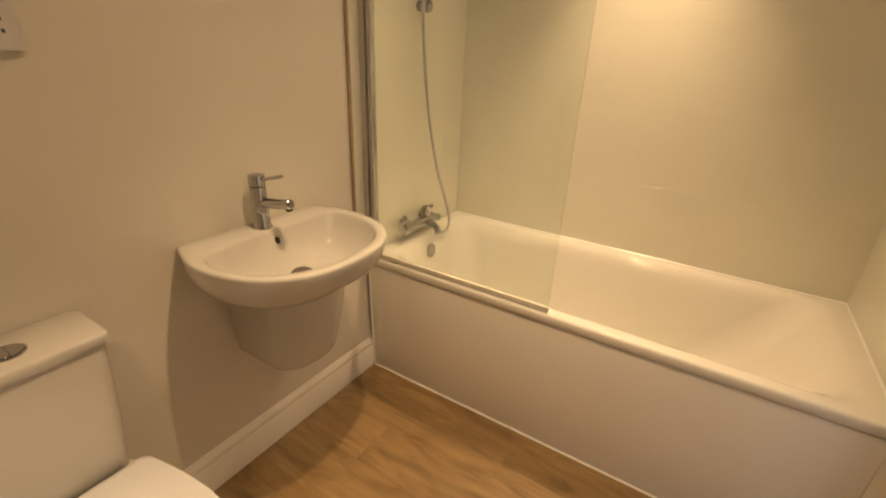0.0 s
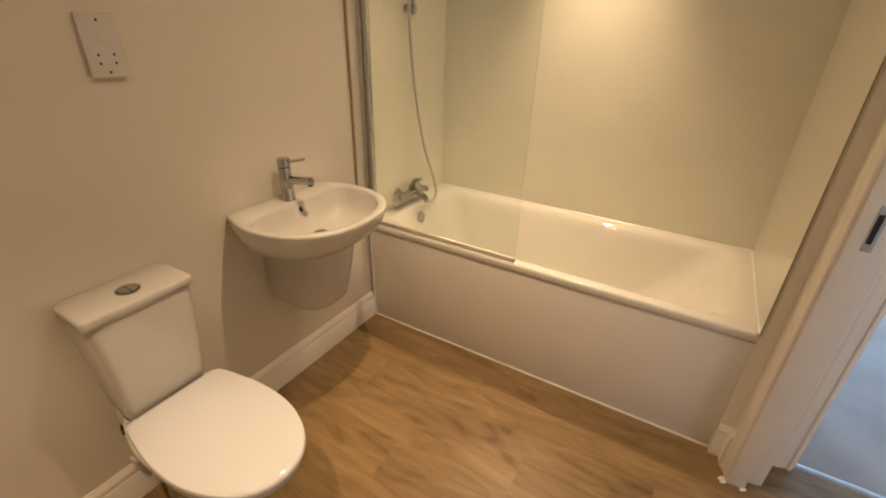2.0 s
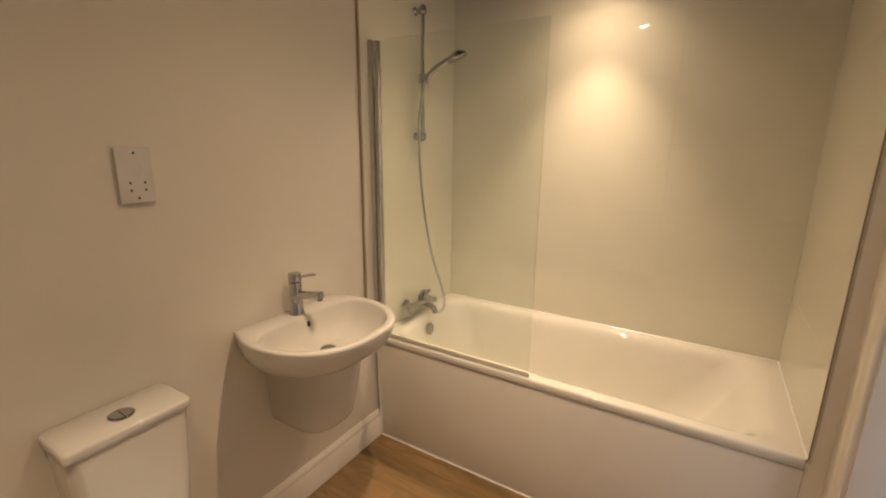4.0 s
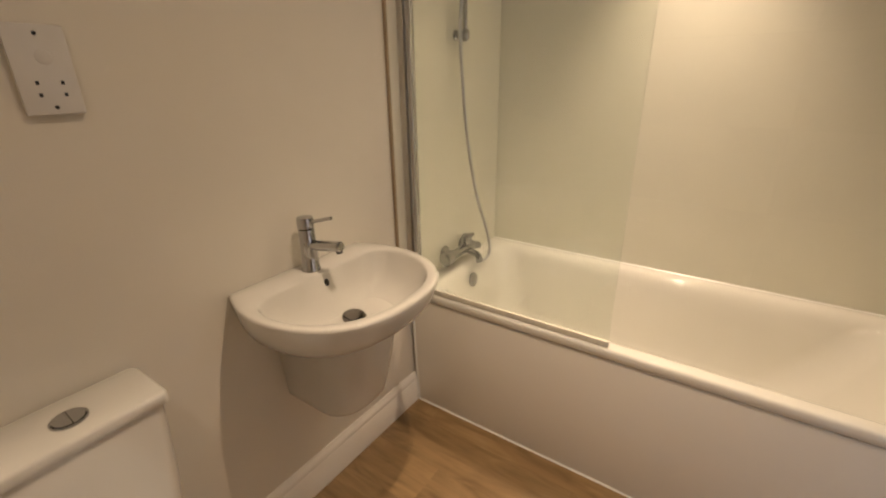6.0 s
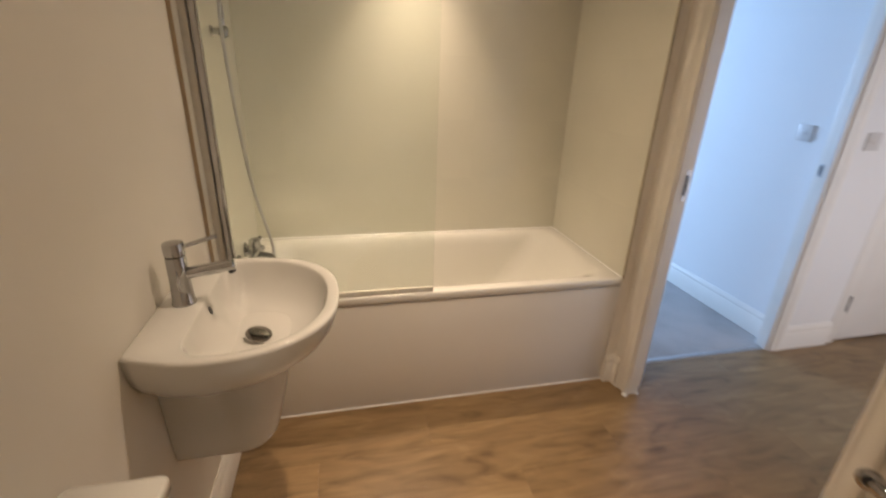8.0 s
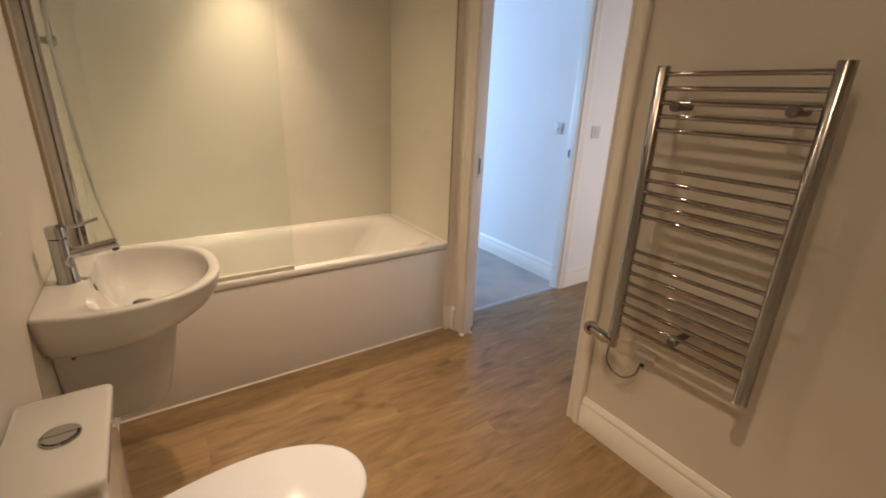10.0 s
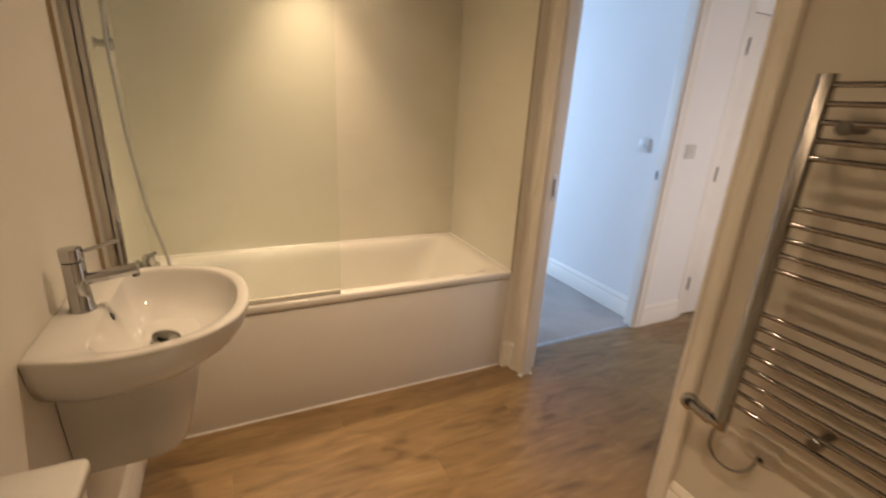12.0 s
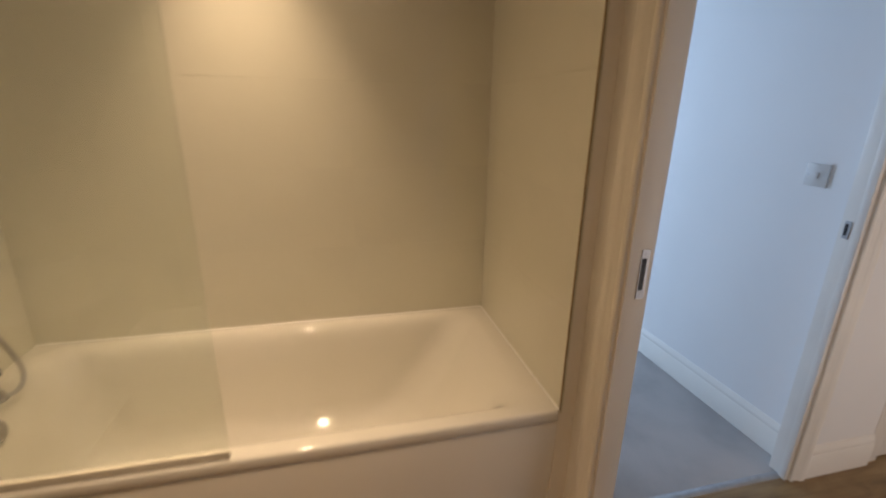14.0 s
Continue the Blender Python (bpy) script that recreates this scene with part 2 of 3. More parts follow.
def polar(outline, centre, n):
    """Resamples a closed plan outline at even angles about centre."""
    res = []
    for k in range(n):
        a = 2 * math.pi * (k + 0.5) / n
        d = Vector((math.cos(a), math.sin(a)))
        best = 0.0
        for i, p in enumerate(outline):
            p, q = Vector(p) - Vector(centre), Vector(outline[(i + 1) % len(outline)]) - Vector(centre)
            e = q - p
            den = d.x * e.y - d.y * e.x
            if abs(den) < 1e-9:
                continue
            t = (p.x * e.y - p.y * e.x) / den
            s = (p.x * d.y - p.y * d.x) / den
            if t > 0 and -1e-6 <= s <= 1 + 1e-6:
                best = max(best, t)
        res.append(Vector(centre) + d * best)
    return res


SKIRT = [(0, 0), (0.016, 0), (0.016, 0.108), (0.0125, 0.113), (0.014, 0.118), (0.0135, 0.127), (0.010, 0.137), (0.006, 0.143), (0.004, 0.150), (0, 0.150)]
ARCH = [(0, 0), (0.011, 0), (0.0145, 0.003), (0.0158, 0.008), (0.0150, 0.013), (0.0115, 0.016), (0.0115, 0.021), (0.0140, 0.024), (0.0140, 0.034), (0.0165, 0.037), (0.0195, 0.043), (0.0212, 0.050), (0.0215, 0.062), (0.0195, 0.068), (0.017, 0.070), (0, 0.070)]


def setting(name, bm, mat, label, category, bevel=0.0, smooth=40):
    return tagged(part(name, bm, mat, None, "", smooth, bevel), label, category, kind="structure")


def skirting(p, q, out, label="white moulded skirting board along the wall"):
    return setting("baseboard", extrude(SKIRT, p, q, out, (0, 0, 1)), GLOSS, label, "baseboard")


# ---- the bathroom shell ----
EAST, SOUTH = 1.768, -3.05          # painted east wall, wall behind
OPEN_N, OPEN_S, HEAD = -0.815, -1.732, 2.02
HALL_W = 1.862                      # the hall's side of the east wall
HALL_N = -0.660                     # hall face of the wall with the bedroom doorway
BED_S = -0.588                      # bedroom face of it

bm = box(-0.1, SOUTH - 0.1, -0.12, HALL_W, 0.112, -0.006)
box(HALL_W, -2.08, -0.12, 4.4, -0.632, -0.006, bm)
setting("floor", bm, SUBFLOOR, "floor under the oak-look planks of bathroom and hall", "floor")
wall_west = setting("wall_west", box(-0.1, SOUTH - 0.1, -0.12, 0, 0.1, CEIL), PAINT, "cream painted wall behind basin and toilet", "wall")
wall_north = setting("wall_north", box(0, 0.012, -0.12, HALL_W, 0.112, CEIL), PAINT, "wall behind the bath, tiled above its rim", "wall")
setting("wall_south", box(0, SOUTH - 0.1, -0.12, EAST, SOUTH, CEIL), PAINT, "plain cream painted bathroom wall", "wall")
bm = box(EAST, SOUTH - 0.1, -0.12, HALL_W, OPEN_S - 0.012, CEIL)
box(EAST, OPEN_N + 0.012, -0.12, HALL_W, 0.012, CEIL, bm)
box(EAST, OPEN_S - 0.012, HEAD + 0.012, HALL_W, OPEN_N + 0.012, CEIL, bm)
wall_east = setting("wall_east", bm, PAINT, "cream painted wall with the doorway and towel radiator", "wall")
bm = box(1.712, -0.733, 0, EAST, 0.012, CEIL)
box(1.752, -0.7785, 0, EAST, -0.733, CEIL, bm)
box(1.6985, -0.733, 0, 1.712, 0.0, 0.5615, bm)
wall_lining = setting("wall_bath_end", bm, GLOSS, "white painted built-out wall at the end of the bath", "wall")
setting("ceiling", box(-0.1, SOUTH - 0.1, CEIL, HALL_W, 0.112, CEIL + 0.1), CEILING, "bathroom ceiling, greyed to cut bounce light", "ceiling")

skirting((0, SOUTH, 0), (0, -0.727, 0), (1, 0, 0))
skirting((EAST, SOUTH, 0), (EAST, OPEN_S - 0.037, 0), (-1, 0, 0))
skirting((0.016, SOUTH, 0), (EAST - 0.016, SOUTH, 0), (0, 1, 0))
skirting((1.6985, -0.733, 0), (1.752, -0.733, 0), (0, -1, 0))
skirting((1.752, -0.749, 0), (1.752, -0.7785, 0), (-1, 0, 0))


def doorway_x(x0, x1, y_n, y_s, head, label):
    """Rebated lining and architraves of an opening through a wall between x0 and x1."""
    stop = 0.042
    bm = box(x0 - 0.002, y_n, 0, x1 + 0.002, y_n + 0.012, head)
    box(x0 - 0.002, y_s - 0.012, 0, x1 + 0.002, y_s, head, bm)
    box(x0 - 0.002, y_s - 0.012, head, x1 + 0.002, y_n + 0.012, head + 0.012, bm)
    box(x0 - 0.002, y_n - stop, 0, x0 + 0.053, y_n, head, bm)
    box(x0 - 0.002, y_s, 0, x0 + 0.053, y_s + stop, head, bm)
    frame_ob = setting("door_frame", bm, GLOSS, label, "door frame", bevel=0.0015)
    for x, out, inset in ((x0, -1, stop - 0.008), (x1, 1, -0.006)):
        for y, s in ((y_n - inset, 1), (y_s + inset, -1)):
            setting("trim", extrude(ARCH, (x, y, 0), (x, y, head + 0.077), (out, 0, 0), (0, s, 0)), GLOSS, "white moulded architrave beside the doorway", "architrave")
        setting("trim", extrude(ARCH, (x, y_s + inset + 0.001, head + 0.007), (x, y_n - inset - 0.001, head + 0.007), (out, 0, 0), (0, 0, 1)), GLOSS, "white moulded architrave over the doorway", "architrave")
    return frame_ob


lining = doorway_x(EAST, HALL_W, OPEN_N, OPEN_S, HEAD, "white painted door lining of the bathroom doorway")


def strike_plate(place, turn, tall, wide):
    """Keep in a lining: a steel plate with a dark mortice and two screws; built facing -y."""
    s = thing("strike_plate", place, "steel latch keep let into the white door lining", "strike plate")
    s.rotation_euler = (0, 0, turn)
    z, w, slot = tall / 2, wide / 2, tall * 0.33
    bm = box(-w, -0.0015, -z, w, 0.003, -slot)
    box(-w, -0.0015, slot, w, 0.003, z, bm)
    box(-w, -0.0015, -slot, -w * 0.85, 0.003, slot, bm)
    box(w * 0.35, -0.0015, -slot, w, 0.003, slot, bm)
    part("plate", bm, STEEL, s)
    part("mortice", box(-w * 0.85, 0.0005, -slot, w * 0.35, 0.004, slot), DARK, s, "dark latch mortice")
    for h in (-1, 1):
        part("screw", lathe([(0.0035, 0), (0.003, 0.001), (0.001, 0.0012)], 12, m=Matrix.Translation((0, -0.0015, h * (z + slot) / 2)) @ Matrix.Rotation(radians(90), 4, "X")), STEEL, s)
    return s


for x, y in ((EAST - 0.020, OPEN_N - 0.034), (EAST - 0.014, OPEN_N - 0.046), (EAST - 0.018, OPEN_N + 0.030), (EAST + 0.050, OPEN_N - 0.044)):
    part("caulk", lathe([(0.010, 0), (0.009, 0.003), (0.005, 0.0055), (0.001, 0.006)], 12, m=pose(x, y, 0, 0, 0, 40) @ Matrix.Diagonal((1.4, 0.8, 1, 1))), SEALANT, lining)
strike_plate((1.8085, OPEN_N - 0.0435, 1.040), 0, 0.126, 0.022)

# ---- bath ----
RIM = 0.577
bath = thing("bath", (0, 0, 0), "white acrylic built-in bathtub against cream tiles", "bathtub")
N = 8
rings = [rounded_rect(0.004, -0.724, 1.697, -0.003, 0.006, RIM - 0.037, N),
         rounded_rect(0.004, -0.739, 1.697, -0.003, 0.006, RIM - 0.0365, N),
         rounded_rect(0.003, -0.742, 1.698, -0.002, 0.008, RIM - 0.033, N),
         rounded_rect(0.003, -0.742, 1.698, -0.002, 0.008, RIM - 0.010, N),
         rounded_rect(0.004, -0.740, 1.697, -0.003, 0.010, RIM - 0.004, N),
         rounded_rect(0.007, -0.736, 1.695, -0.005, 0.012, RIM - 0.0008, N),
         rounded_rect(0.012, -0.731, 1.692, -0.008, 0.014, RIM, N),
         rounded_rect(0.054, -0.703, 1.652, -0.026, 0.075, RIM - 0.0002, N)]
# the inside: the lip rolls over, the sides drop steeply and the head end slopes
for w, f, e, b, r, z in ((0.064, 0.694, 1.641, 0.035, 0.082, 0.0016), (0.074, 0.684, 1.630, 0.045, 0.088, 0.0055), (0.083, 0.674, 1.617, 0.055, 0.095, 0.013),
                         (0.090, 0.666, 1.603, 0.063, 0.100, 0.024), (0.096, 0.659, 1.587, 0.070, 0.106, 0.039), (0.102, 0.653, 1.566, 0.077, 0.112, 0.063),
                         (0.110, 0.648, 1.536, 0.084, 0.120, 0.110), (0.120, 0.640, 1.500, 0.092, 0.130, 0.170), (0.130, 0.631, 1.446, 0.101, 0.140, 0.250),
                         (0.140, 0.622, 1.392, 0.110, 0.150, 0.328), (0.152, 0.612, 1.355, 0.121, 0.150, 0.364), (0.172, 0.594, 1.315, 0.139, 0.142, 0.387),
                         (0.205, 0.562, 1.265, 0.168, 0.125, 0.400), (0.270, 0.510, 1.180, 0.220, 0.100, 0.406), (0.420, 0.430, 0.900, 0.300, 0.060, 0.408)):
    rings.append(rounded_rect(w, -f, e, -b, r, RIM - z, N))
part("tub", loft(rings, close_first=False), ACRYLIC, bath, smooth=60)
# the panel leans: its foot is tucked in behind its top edge
panel = box(0.018, -0.7175, 0.004, 1.698, -0.7000, RIM - 0.041)
for v in panel.verts:
    v.co.y -= 0.0210 * v.co.z / RIM
part("bath_panel", panel, PANEL, bath, "glossy white front panel", bevel=0.002)
part("sealant_bead", extrude([(0, 0), (0.005, 0), (0.004, 0.003), (0, 0.006)], (0.018, -0.7175, 0), (1.698, -0.7175, 0), (0, -1, 0), (0, 0, 1)), SEALANT, bath, "white silicone bead along the floor")
part("side_bead", extrude([(0, 0), (0.007, 0), (0, 0.007)], (0.0165, -0.7185, 0.004), (0.0165, -0.735, RIM - 0.046), (1, 0, 0), (0, -1, 0)), SEALANT, bath, "white silicone bead at the wall")
part("end_bead", extrude([(0, 0), (0.007, 0), (0, 0.006)], (1.7012, -0.736, RIM - 0.002), (1.7012, -0.004, RIM - 0.002), (-1, 0, 0), (0, 0, 1)), SEALANT, bath)
part("rear_bead", extrude([(0, 0), (0.007, 0), (0, 0.006)], (0.004, -0.001, RIM - 0.002), (1.698, -0.001, RIM - 0.002), (0, -1, 0), (0, 0, 1)), SEALANT, bath)
part("overflow_cover", lathe([(0.034, 0), (0.034, 0.004), (0.030, 0.008), (0.010, 0.009)], 24, m=pose(0.1085, -0.395, 0.505, 0, 82, 0)), CHROME, bath, "round chrome overflow cover")
part("waste", lathe([(0.036, 0), (0.034, 0.003), (0.012, 0.004)], 24, m=pose(0.45, -0.365, 0.1685)), CHROME, bath, "chrome plug hole")

# ---- bath screen ----
SCREEN_Y, SCREEN_TOP = -0.728, 1.930
screen = thing("bath_screen", (0, SCREEN_Y, RIM), "clear glass bath screen in an aluminium wall profile", "shower screen")


def rel(bm, ob):
    bmesh.ops.translate(bm, verts=bm.verts, vec=-Vector(ob.location))
    return bm


part("wall_profile", rel(box(0.0105, SCREEN_Y - 0.018, RIM + 0.002, 0.036, SCREEN_Y + 0.016, SCREEN_TOP), screen), SATIN, screen, "satin aluminium wall channel", bevel=0.003)
part("hinge_profile", rel(box(0.038, SCREEN_Y - 0.013, RIM + 0.018, 0.062, SCREEN_Y + 0.011, SCREEN_TOP - 0.004), screen), CHROME, screen, "polished hinge channel", bevel=0.004)
part("channel_gap", rel(box(0.0355, SCREEN_Y - 0.008, RIM + 0.010, 0.0385, SCREEN_Y + 0.008, SCREEN_TOP - 0.008), screen), DARK, screen)
pane = part("glass_pane", rel(box(0.060, SCREEN_Y - 0.002, RIM + 0.020, 0.805, SCREEN_Y + 0.002, SCREEN_TOP - 0.004), screen), GLASS, screen, "clear glass with a faint green tint", smooth=0)
pane.data.materials.append(GLASS_EDGE)
for f in pane.data.polygons:
    f.material_index = 0 if abs(f.normal.y) > 0.9 else 1
pane.visible_shadow = False
part("seal_strip", rel(box(0.040, SCREEN_Y - 0.006, RIM + 0.0015, 0.806, SCREEN_Y + 0.006, RIM + 0.022), screen), SEAL, screen, "clear plastic seal along the bottom edge", bevel=0.002)

# ---- shower and bath mixer ----
BAR_Y = -0.385
rail = thing("shower_rail", (0.0105, BAR_Y, 1.54), "chrome riser rail with hand shower on the tiled wall", "shower")
part("riser", rel(rod((0.055, BAR_Y, 1.515), (0.055, BAR_Y, 2.15), 0.0095, 20), rail), CHROME, rail)
for z in (1.54, 2.125):
    bm = lathe([(0.020, 0), (0.020, 0.006), (0.013, 0.012), (0.012, 0.052)], 24, m=pose(0.0105, BAR_Y, z, 0, 90, 0))
    lathe([(0.016, -0.018), (0.018, -0.014), (0.018, 0.014), (0.016, 0.018)], 24, bm, pose(0.055, BAR_Y, z))
    part("bracket", rel(bm, rail), CHROME, rail)
bm = lathe([(0.017, -0.022), (0.019, -0.018), (0.019, 0.018), (0.017, 0.022)], 24, m=pose(0.055, BAR_Y, 1.815))
rod((0.055, BAR_Y, 1.815), (0.092, BAR_Y - 0.012, 1.820), 0.014, 18, bm)
part("slider", rel(bm, rail), CHROME, rail)
head = part("hand_shower", rel(tube([(0.085, BAR_Y - 0.012, 1.790), (0.100, BAR_Y - 0.002, 1.835), (0.140, BAR_Y + 0.022, 1.874), (0.190, BAR_Y + 0.050, 1.908)], 0.0125, 14), rail), CHROME, rail)
tip = Vector((0.212, BAR_Y + 0.062, 1.917)) - rail.location
way = Vector((0.36, 0.20, -0.90)).normalized()
mm = Matrix.Translation(tip) @ way.to_track_quat("Z", "Y").to_matrix().to_4x4()
part("spray_head", lathe([(0.014, -0.024), (0.032, -0.014), (0.050, 0.000), (0.053, 0.010), (0.049, 0.015), (0.020, 0.016)], 28, m=mm), CHROME, head)
part("hose", rel(tube([(0.082, BAR_Y - 0.020, 1.800), (0.070, BAR_Y - 0.034, 1.70), (0.056, BAR_Y - 0.036, 1.58), (0.058, BAR_Y - 0.026, 1.40), (0.066, BAR_Y + 0.004, 1.15),
                       (0.082, BAR_Y + 0.058, 0.90), (0.106, BAR_Y + 0.114, 0.72), (0.118, BAR_Y + 0.130, 0.635), (0.120, BAR_Y + 0.120, 0.590), (0.116, BAR_Y + 0.085, 0.574), (0.104, BAR_Y + 0.045, 0.590), (0.085, BAR_Y + 0.025, 0.628)], 0.0068, 10), rail), STEEL, rail, "flexible metal shower hose")

mixer = thing("bath_mixer", (0.0105, BAR_Y, 0.665), "chrome bath shower mixer tap on the tiled wall", "tap")
part("body", rel(rod((0.062, -0.495, 0.665), (0.062, -0.305, 0.665), 0.022, 24), mixer), CHROME, mixer)
for y in (-0.475, -0.325):
    part("wall_flange", rel(lathe([(0.034, 0), (0.033, 0.006), (0.021, 0.016), (0.018, 0.050)], 24, m=pose(0.0105, y, 0.665, 0, 90, 0)), mixer), CHROME, mixer)
part("knob", rel(rod((0.062, -0.552, 0.665), (0.062, -0.498, 0.665), 0.031, 28), mixer), CHROME, mixer)
part("cartridge", rel(lathe([(0.024, 0), (0.026, 0.006), (0.024, 0.040), (0.015, 0.048)], 24, m=pose(0.062, -0.365, 0.683)), mixer), CHROME, mixer)
part("lever", rel(rod((0.062, -0.365, 0.722), (0.092, -0.350, 0.734), 0.008, 12), mixer), CHROME, mixer)
part("diverter", rel(rod((0.062, -0.306, 0.658), (0.070, -0.266, 0.648), 0.018, 20), mixer), CHROME, mixer)
part("spout", rel(tube([(0.062, BAR_Y + 0.01, 0.660), (0.110, BAR_Y + 0.01, 0.652), (0.134, BAR_Y + 0.006, 0.640), (0.142, BAR_Y + 0.004, 0.616)], 0.015, 16), mixer), CHROME, mixer)
mixer.location.z -= 0.016
mixer.location.y -= 0.010

# ---- basin ----
BY, BZ = -1.243, 0.868
basin = thing("wash_basin", (0, BY, BZ), "white ceramic wall basin on a half pedestal", "basin")
half = [(0.0, 0.232), (0.05, 0.252), (0.10, 0.268), (0.15, 0.276)]
for k in range(1, 17):
    a = math.pi / 2 * k / 16
    half.append((0.15 + 0.284 * math.sin(a) ** 0.92, 0.276 * max(math.cos(a), 0) ** 0.80))
outline = [(u + 0.002, v) for u, v in half] + [(u + 0.002, -v) for u, v in reversed(half[:-1])]
inner_half = [(0.103, 0.0), (0.104, 0.185), (0.112, 0.215), (0.135, 0.236), (0.175, 0.245)]
for k in range(1, 15):
    a = math.pi / 2 * k / 14
    inner_half.append((0.175 + 0.230 * math.sin(a) ** 0.95, 0.245 * max(math.cos(a), 0) ** 0.85))
inner = inner_half + [(u, -v) for u, v in reversed(inner_half[1:-1])]
C = (0.222, 0.0)
NB = 96
po, pi_ = polar(outline, C, NB), polar(inner, C, NB)


def ring_out(s, z):
    return [(max(p.x * s, 0.0) - 0.001, p.y * s, z) for p in po]


def ring_about(pts, s, z):
    return [(C[0] + (p.x - C[0]) * s, (p.y - C[1]) * s, z) for p in pts]


def ring_in(s, z, swell):
    """Ring of the bowl, with its back wall swelling out below the overflow."""
    return [(x + (swell * math.exp(-(y / 0.062) ** 2) if x < C[0] else 0.0), y, h) for x, y, h in ring_about(pi_, s, z)]


rings = [ring_out(0.44, -0.166), ring_out(0.56, -0.162), ring_out(0.70, -0.146), ring_out(0.83, -0.118), ring_out(0.925, -0.085), ring_out(0.972, -0.055), ring_out(0.992, -0.028), ring_out(1.0, -0.010), ring_out(1.0, -0.005),
         [(max(q[0], 0.0) - 0.001, q[1], -0.001) for q in ring_about(po, 0.988, 0)], [(max(q[0], 0.0) - 0.001, q[1], 0) for q in ring_about(po, 0.97, 0)],
         ring_about(pi_, 1.015, -0.0008), ring_about(pi_, 1.0, -0.004), ring_in(0.986, -0.012, 0.001), ring_in(0.958, -0.032, 0.003), ring_in(0.90, -0.062, 0.008), ring_in(0.80, -0.090, 0.012), ring_in(0.62, -0.115, 0.010), ring_in(0.38, -0.130, 0.0), ring_in(0.15, -0.136, 0.0)]
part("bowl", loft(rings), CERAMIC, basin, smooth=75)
ped = []
for z, w, d, r in ((-0.120, 0.140, 0.300, 0.11), (-0.17, 0.137, 0.298, 0.11), (-0.25, 0.132, 0.284, 0.105), (-0.33, 0.127, 0.266, 0.10), (-0.38, 0.123, 0.254, 0.095), (-0.405, 0.120, 0.247, 0.09), (-0.412, 0.117, 0.243, 0.087), (-0.414, 0.111, 0.236, 0.083)):
    ring = [(0.003, -w, z), (0.003, w, z)]
    for k in range(17):
        a = math.pi / 2 - math.pi * k / 16
        ring.append((d - r + r * math.cos(a), w * abs(math.sin(a)) ** 0.75 * (1 if math.sin(a) >= 0 else -1), z))
    ped.append([(p[0], p[1] + 0.012, p[2]) for p in ring])
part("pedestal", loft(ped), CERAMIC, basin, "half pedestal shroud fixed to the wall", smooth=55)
part("fixing_hole", lathe([(0.005, 0), (0.005, 0.002)], 12, m=pose(0.045, -0.1235, -0.178, 90, 0, 0)), DARK, basin)
part("overflow_hole", lathe([(0.010, 0), (0.009, 0.003)], 18, m=pose(0.1105, 0.002, -0.032, 0, 72, 0) @ Matrix.Diagonal((1.2, 0.8, 1, 1))), DARK, basin)
part("waste_ring", lathe([(0.034, 0), (0.033, 0.004), (0.020, 0.002)], 28, m=pose(C[0], -0.002, -0.1365)), STEEL, basin)
part("pop_up_plug", lathe([(0.012, -0.004), (0.029, 0.006), (0.0315, 0.010), (0.0315, 0.013), (0.028, 0.0155), (0.012, 0.0165), (0.004, 0.0166)], 28, m=pose(C[0] - 0.004, -0.004, -0.121, 4, 14, 0) @ Matrix.Scale(1.08, 4)), RAIL, basin, "tilted chrome pop-up plug")

tap = thing("basin_mixer_tap", (0.058, BY - 0.004, BZ), "chrome single-lever mixer tap on the basin", "tap")
part("body", lathe([(0.0280, 0.000), (0.0280, 0.004), (0.0252, 0.008), (0.0235, 0.060), (0.0230, 0.122), (0.0220, 0.126)], 32), CHROME, tap)
part("cap", lathe([(0.0220, 0.128), (0.0238, 0.130), (0.0238, 0.154), (0.0222, 0.160), (0.010, 0.163)], 32), CHROME, tap)
part("lever", rod((0.010, 0, 0.146), (0.094, 0.016, 0.168), 0.0052, 12), CHROME, tap)
part("spout", rod((0.012, 0.002, 0.078), (0.128, 0.010, 0.093), 0.0150, 24), CHROME, tap)
part("aerator", rod((0.118, 0.009, 0.082), (0.120, 0.009, 0.072), 0.0095, 18), DARK, tap)

# ---- toilet ----
TY = -1.864
toilet = thing("toilet", (0, TY, 0), "white close-coupled toilet with its lid closed", "toilet")


def cistern_ring(w, d, z, r):
    return rounded_rect(0.006, -w, d, w, r, z, 5)


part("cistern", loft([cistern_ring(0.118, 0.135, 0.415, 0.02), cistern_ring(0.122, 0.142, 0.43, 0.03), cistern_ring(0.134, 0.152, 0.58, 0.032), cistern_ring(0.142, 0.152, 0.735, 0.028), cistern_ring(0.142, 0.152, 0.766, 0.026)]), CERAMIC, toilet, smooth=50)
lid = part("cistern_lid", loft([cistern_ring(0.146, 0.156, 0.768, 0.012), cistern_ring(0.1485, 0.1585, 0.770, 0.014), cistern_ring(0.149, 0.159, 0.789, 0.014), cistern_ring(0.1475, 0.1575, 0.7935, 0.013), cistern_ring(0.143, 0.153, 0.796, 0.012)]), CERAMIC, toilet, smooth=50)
bm = lathe([(0.031, 0.795), (0.031, 0.7985), (0.029, 0.800), (0.027, 0.7985)], 32, m=Matrix.Translation((0.088, 0.002, 0)))
button = part("flush_button", bm, CHROME, lid, "round chrome dual flush button")
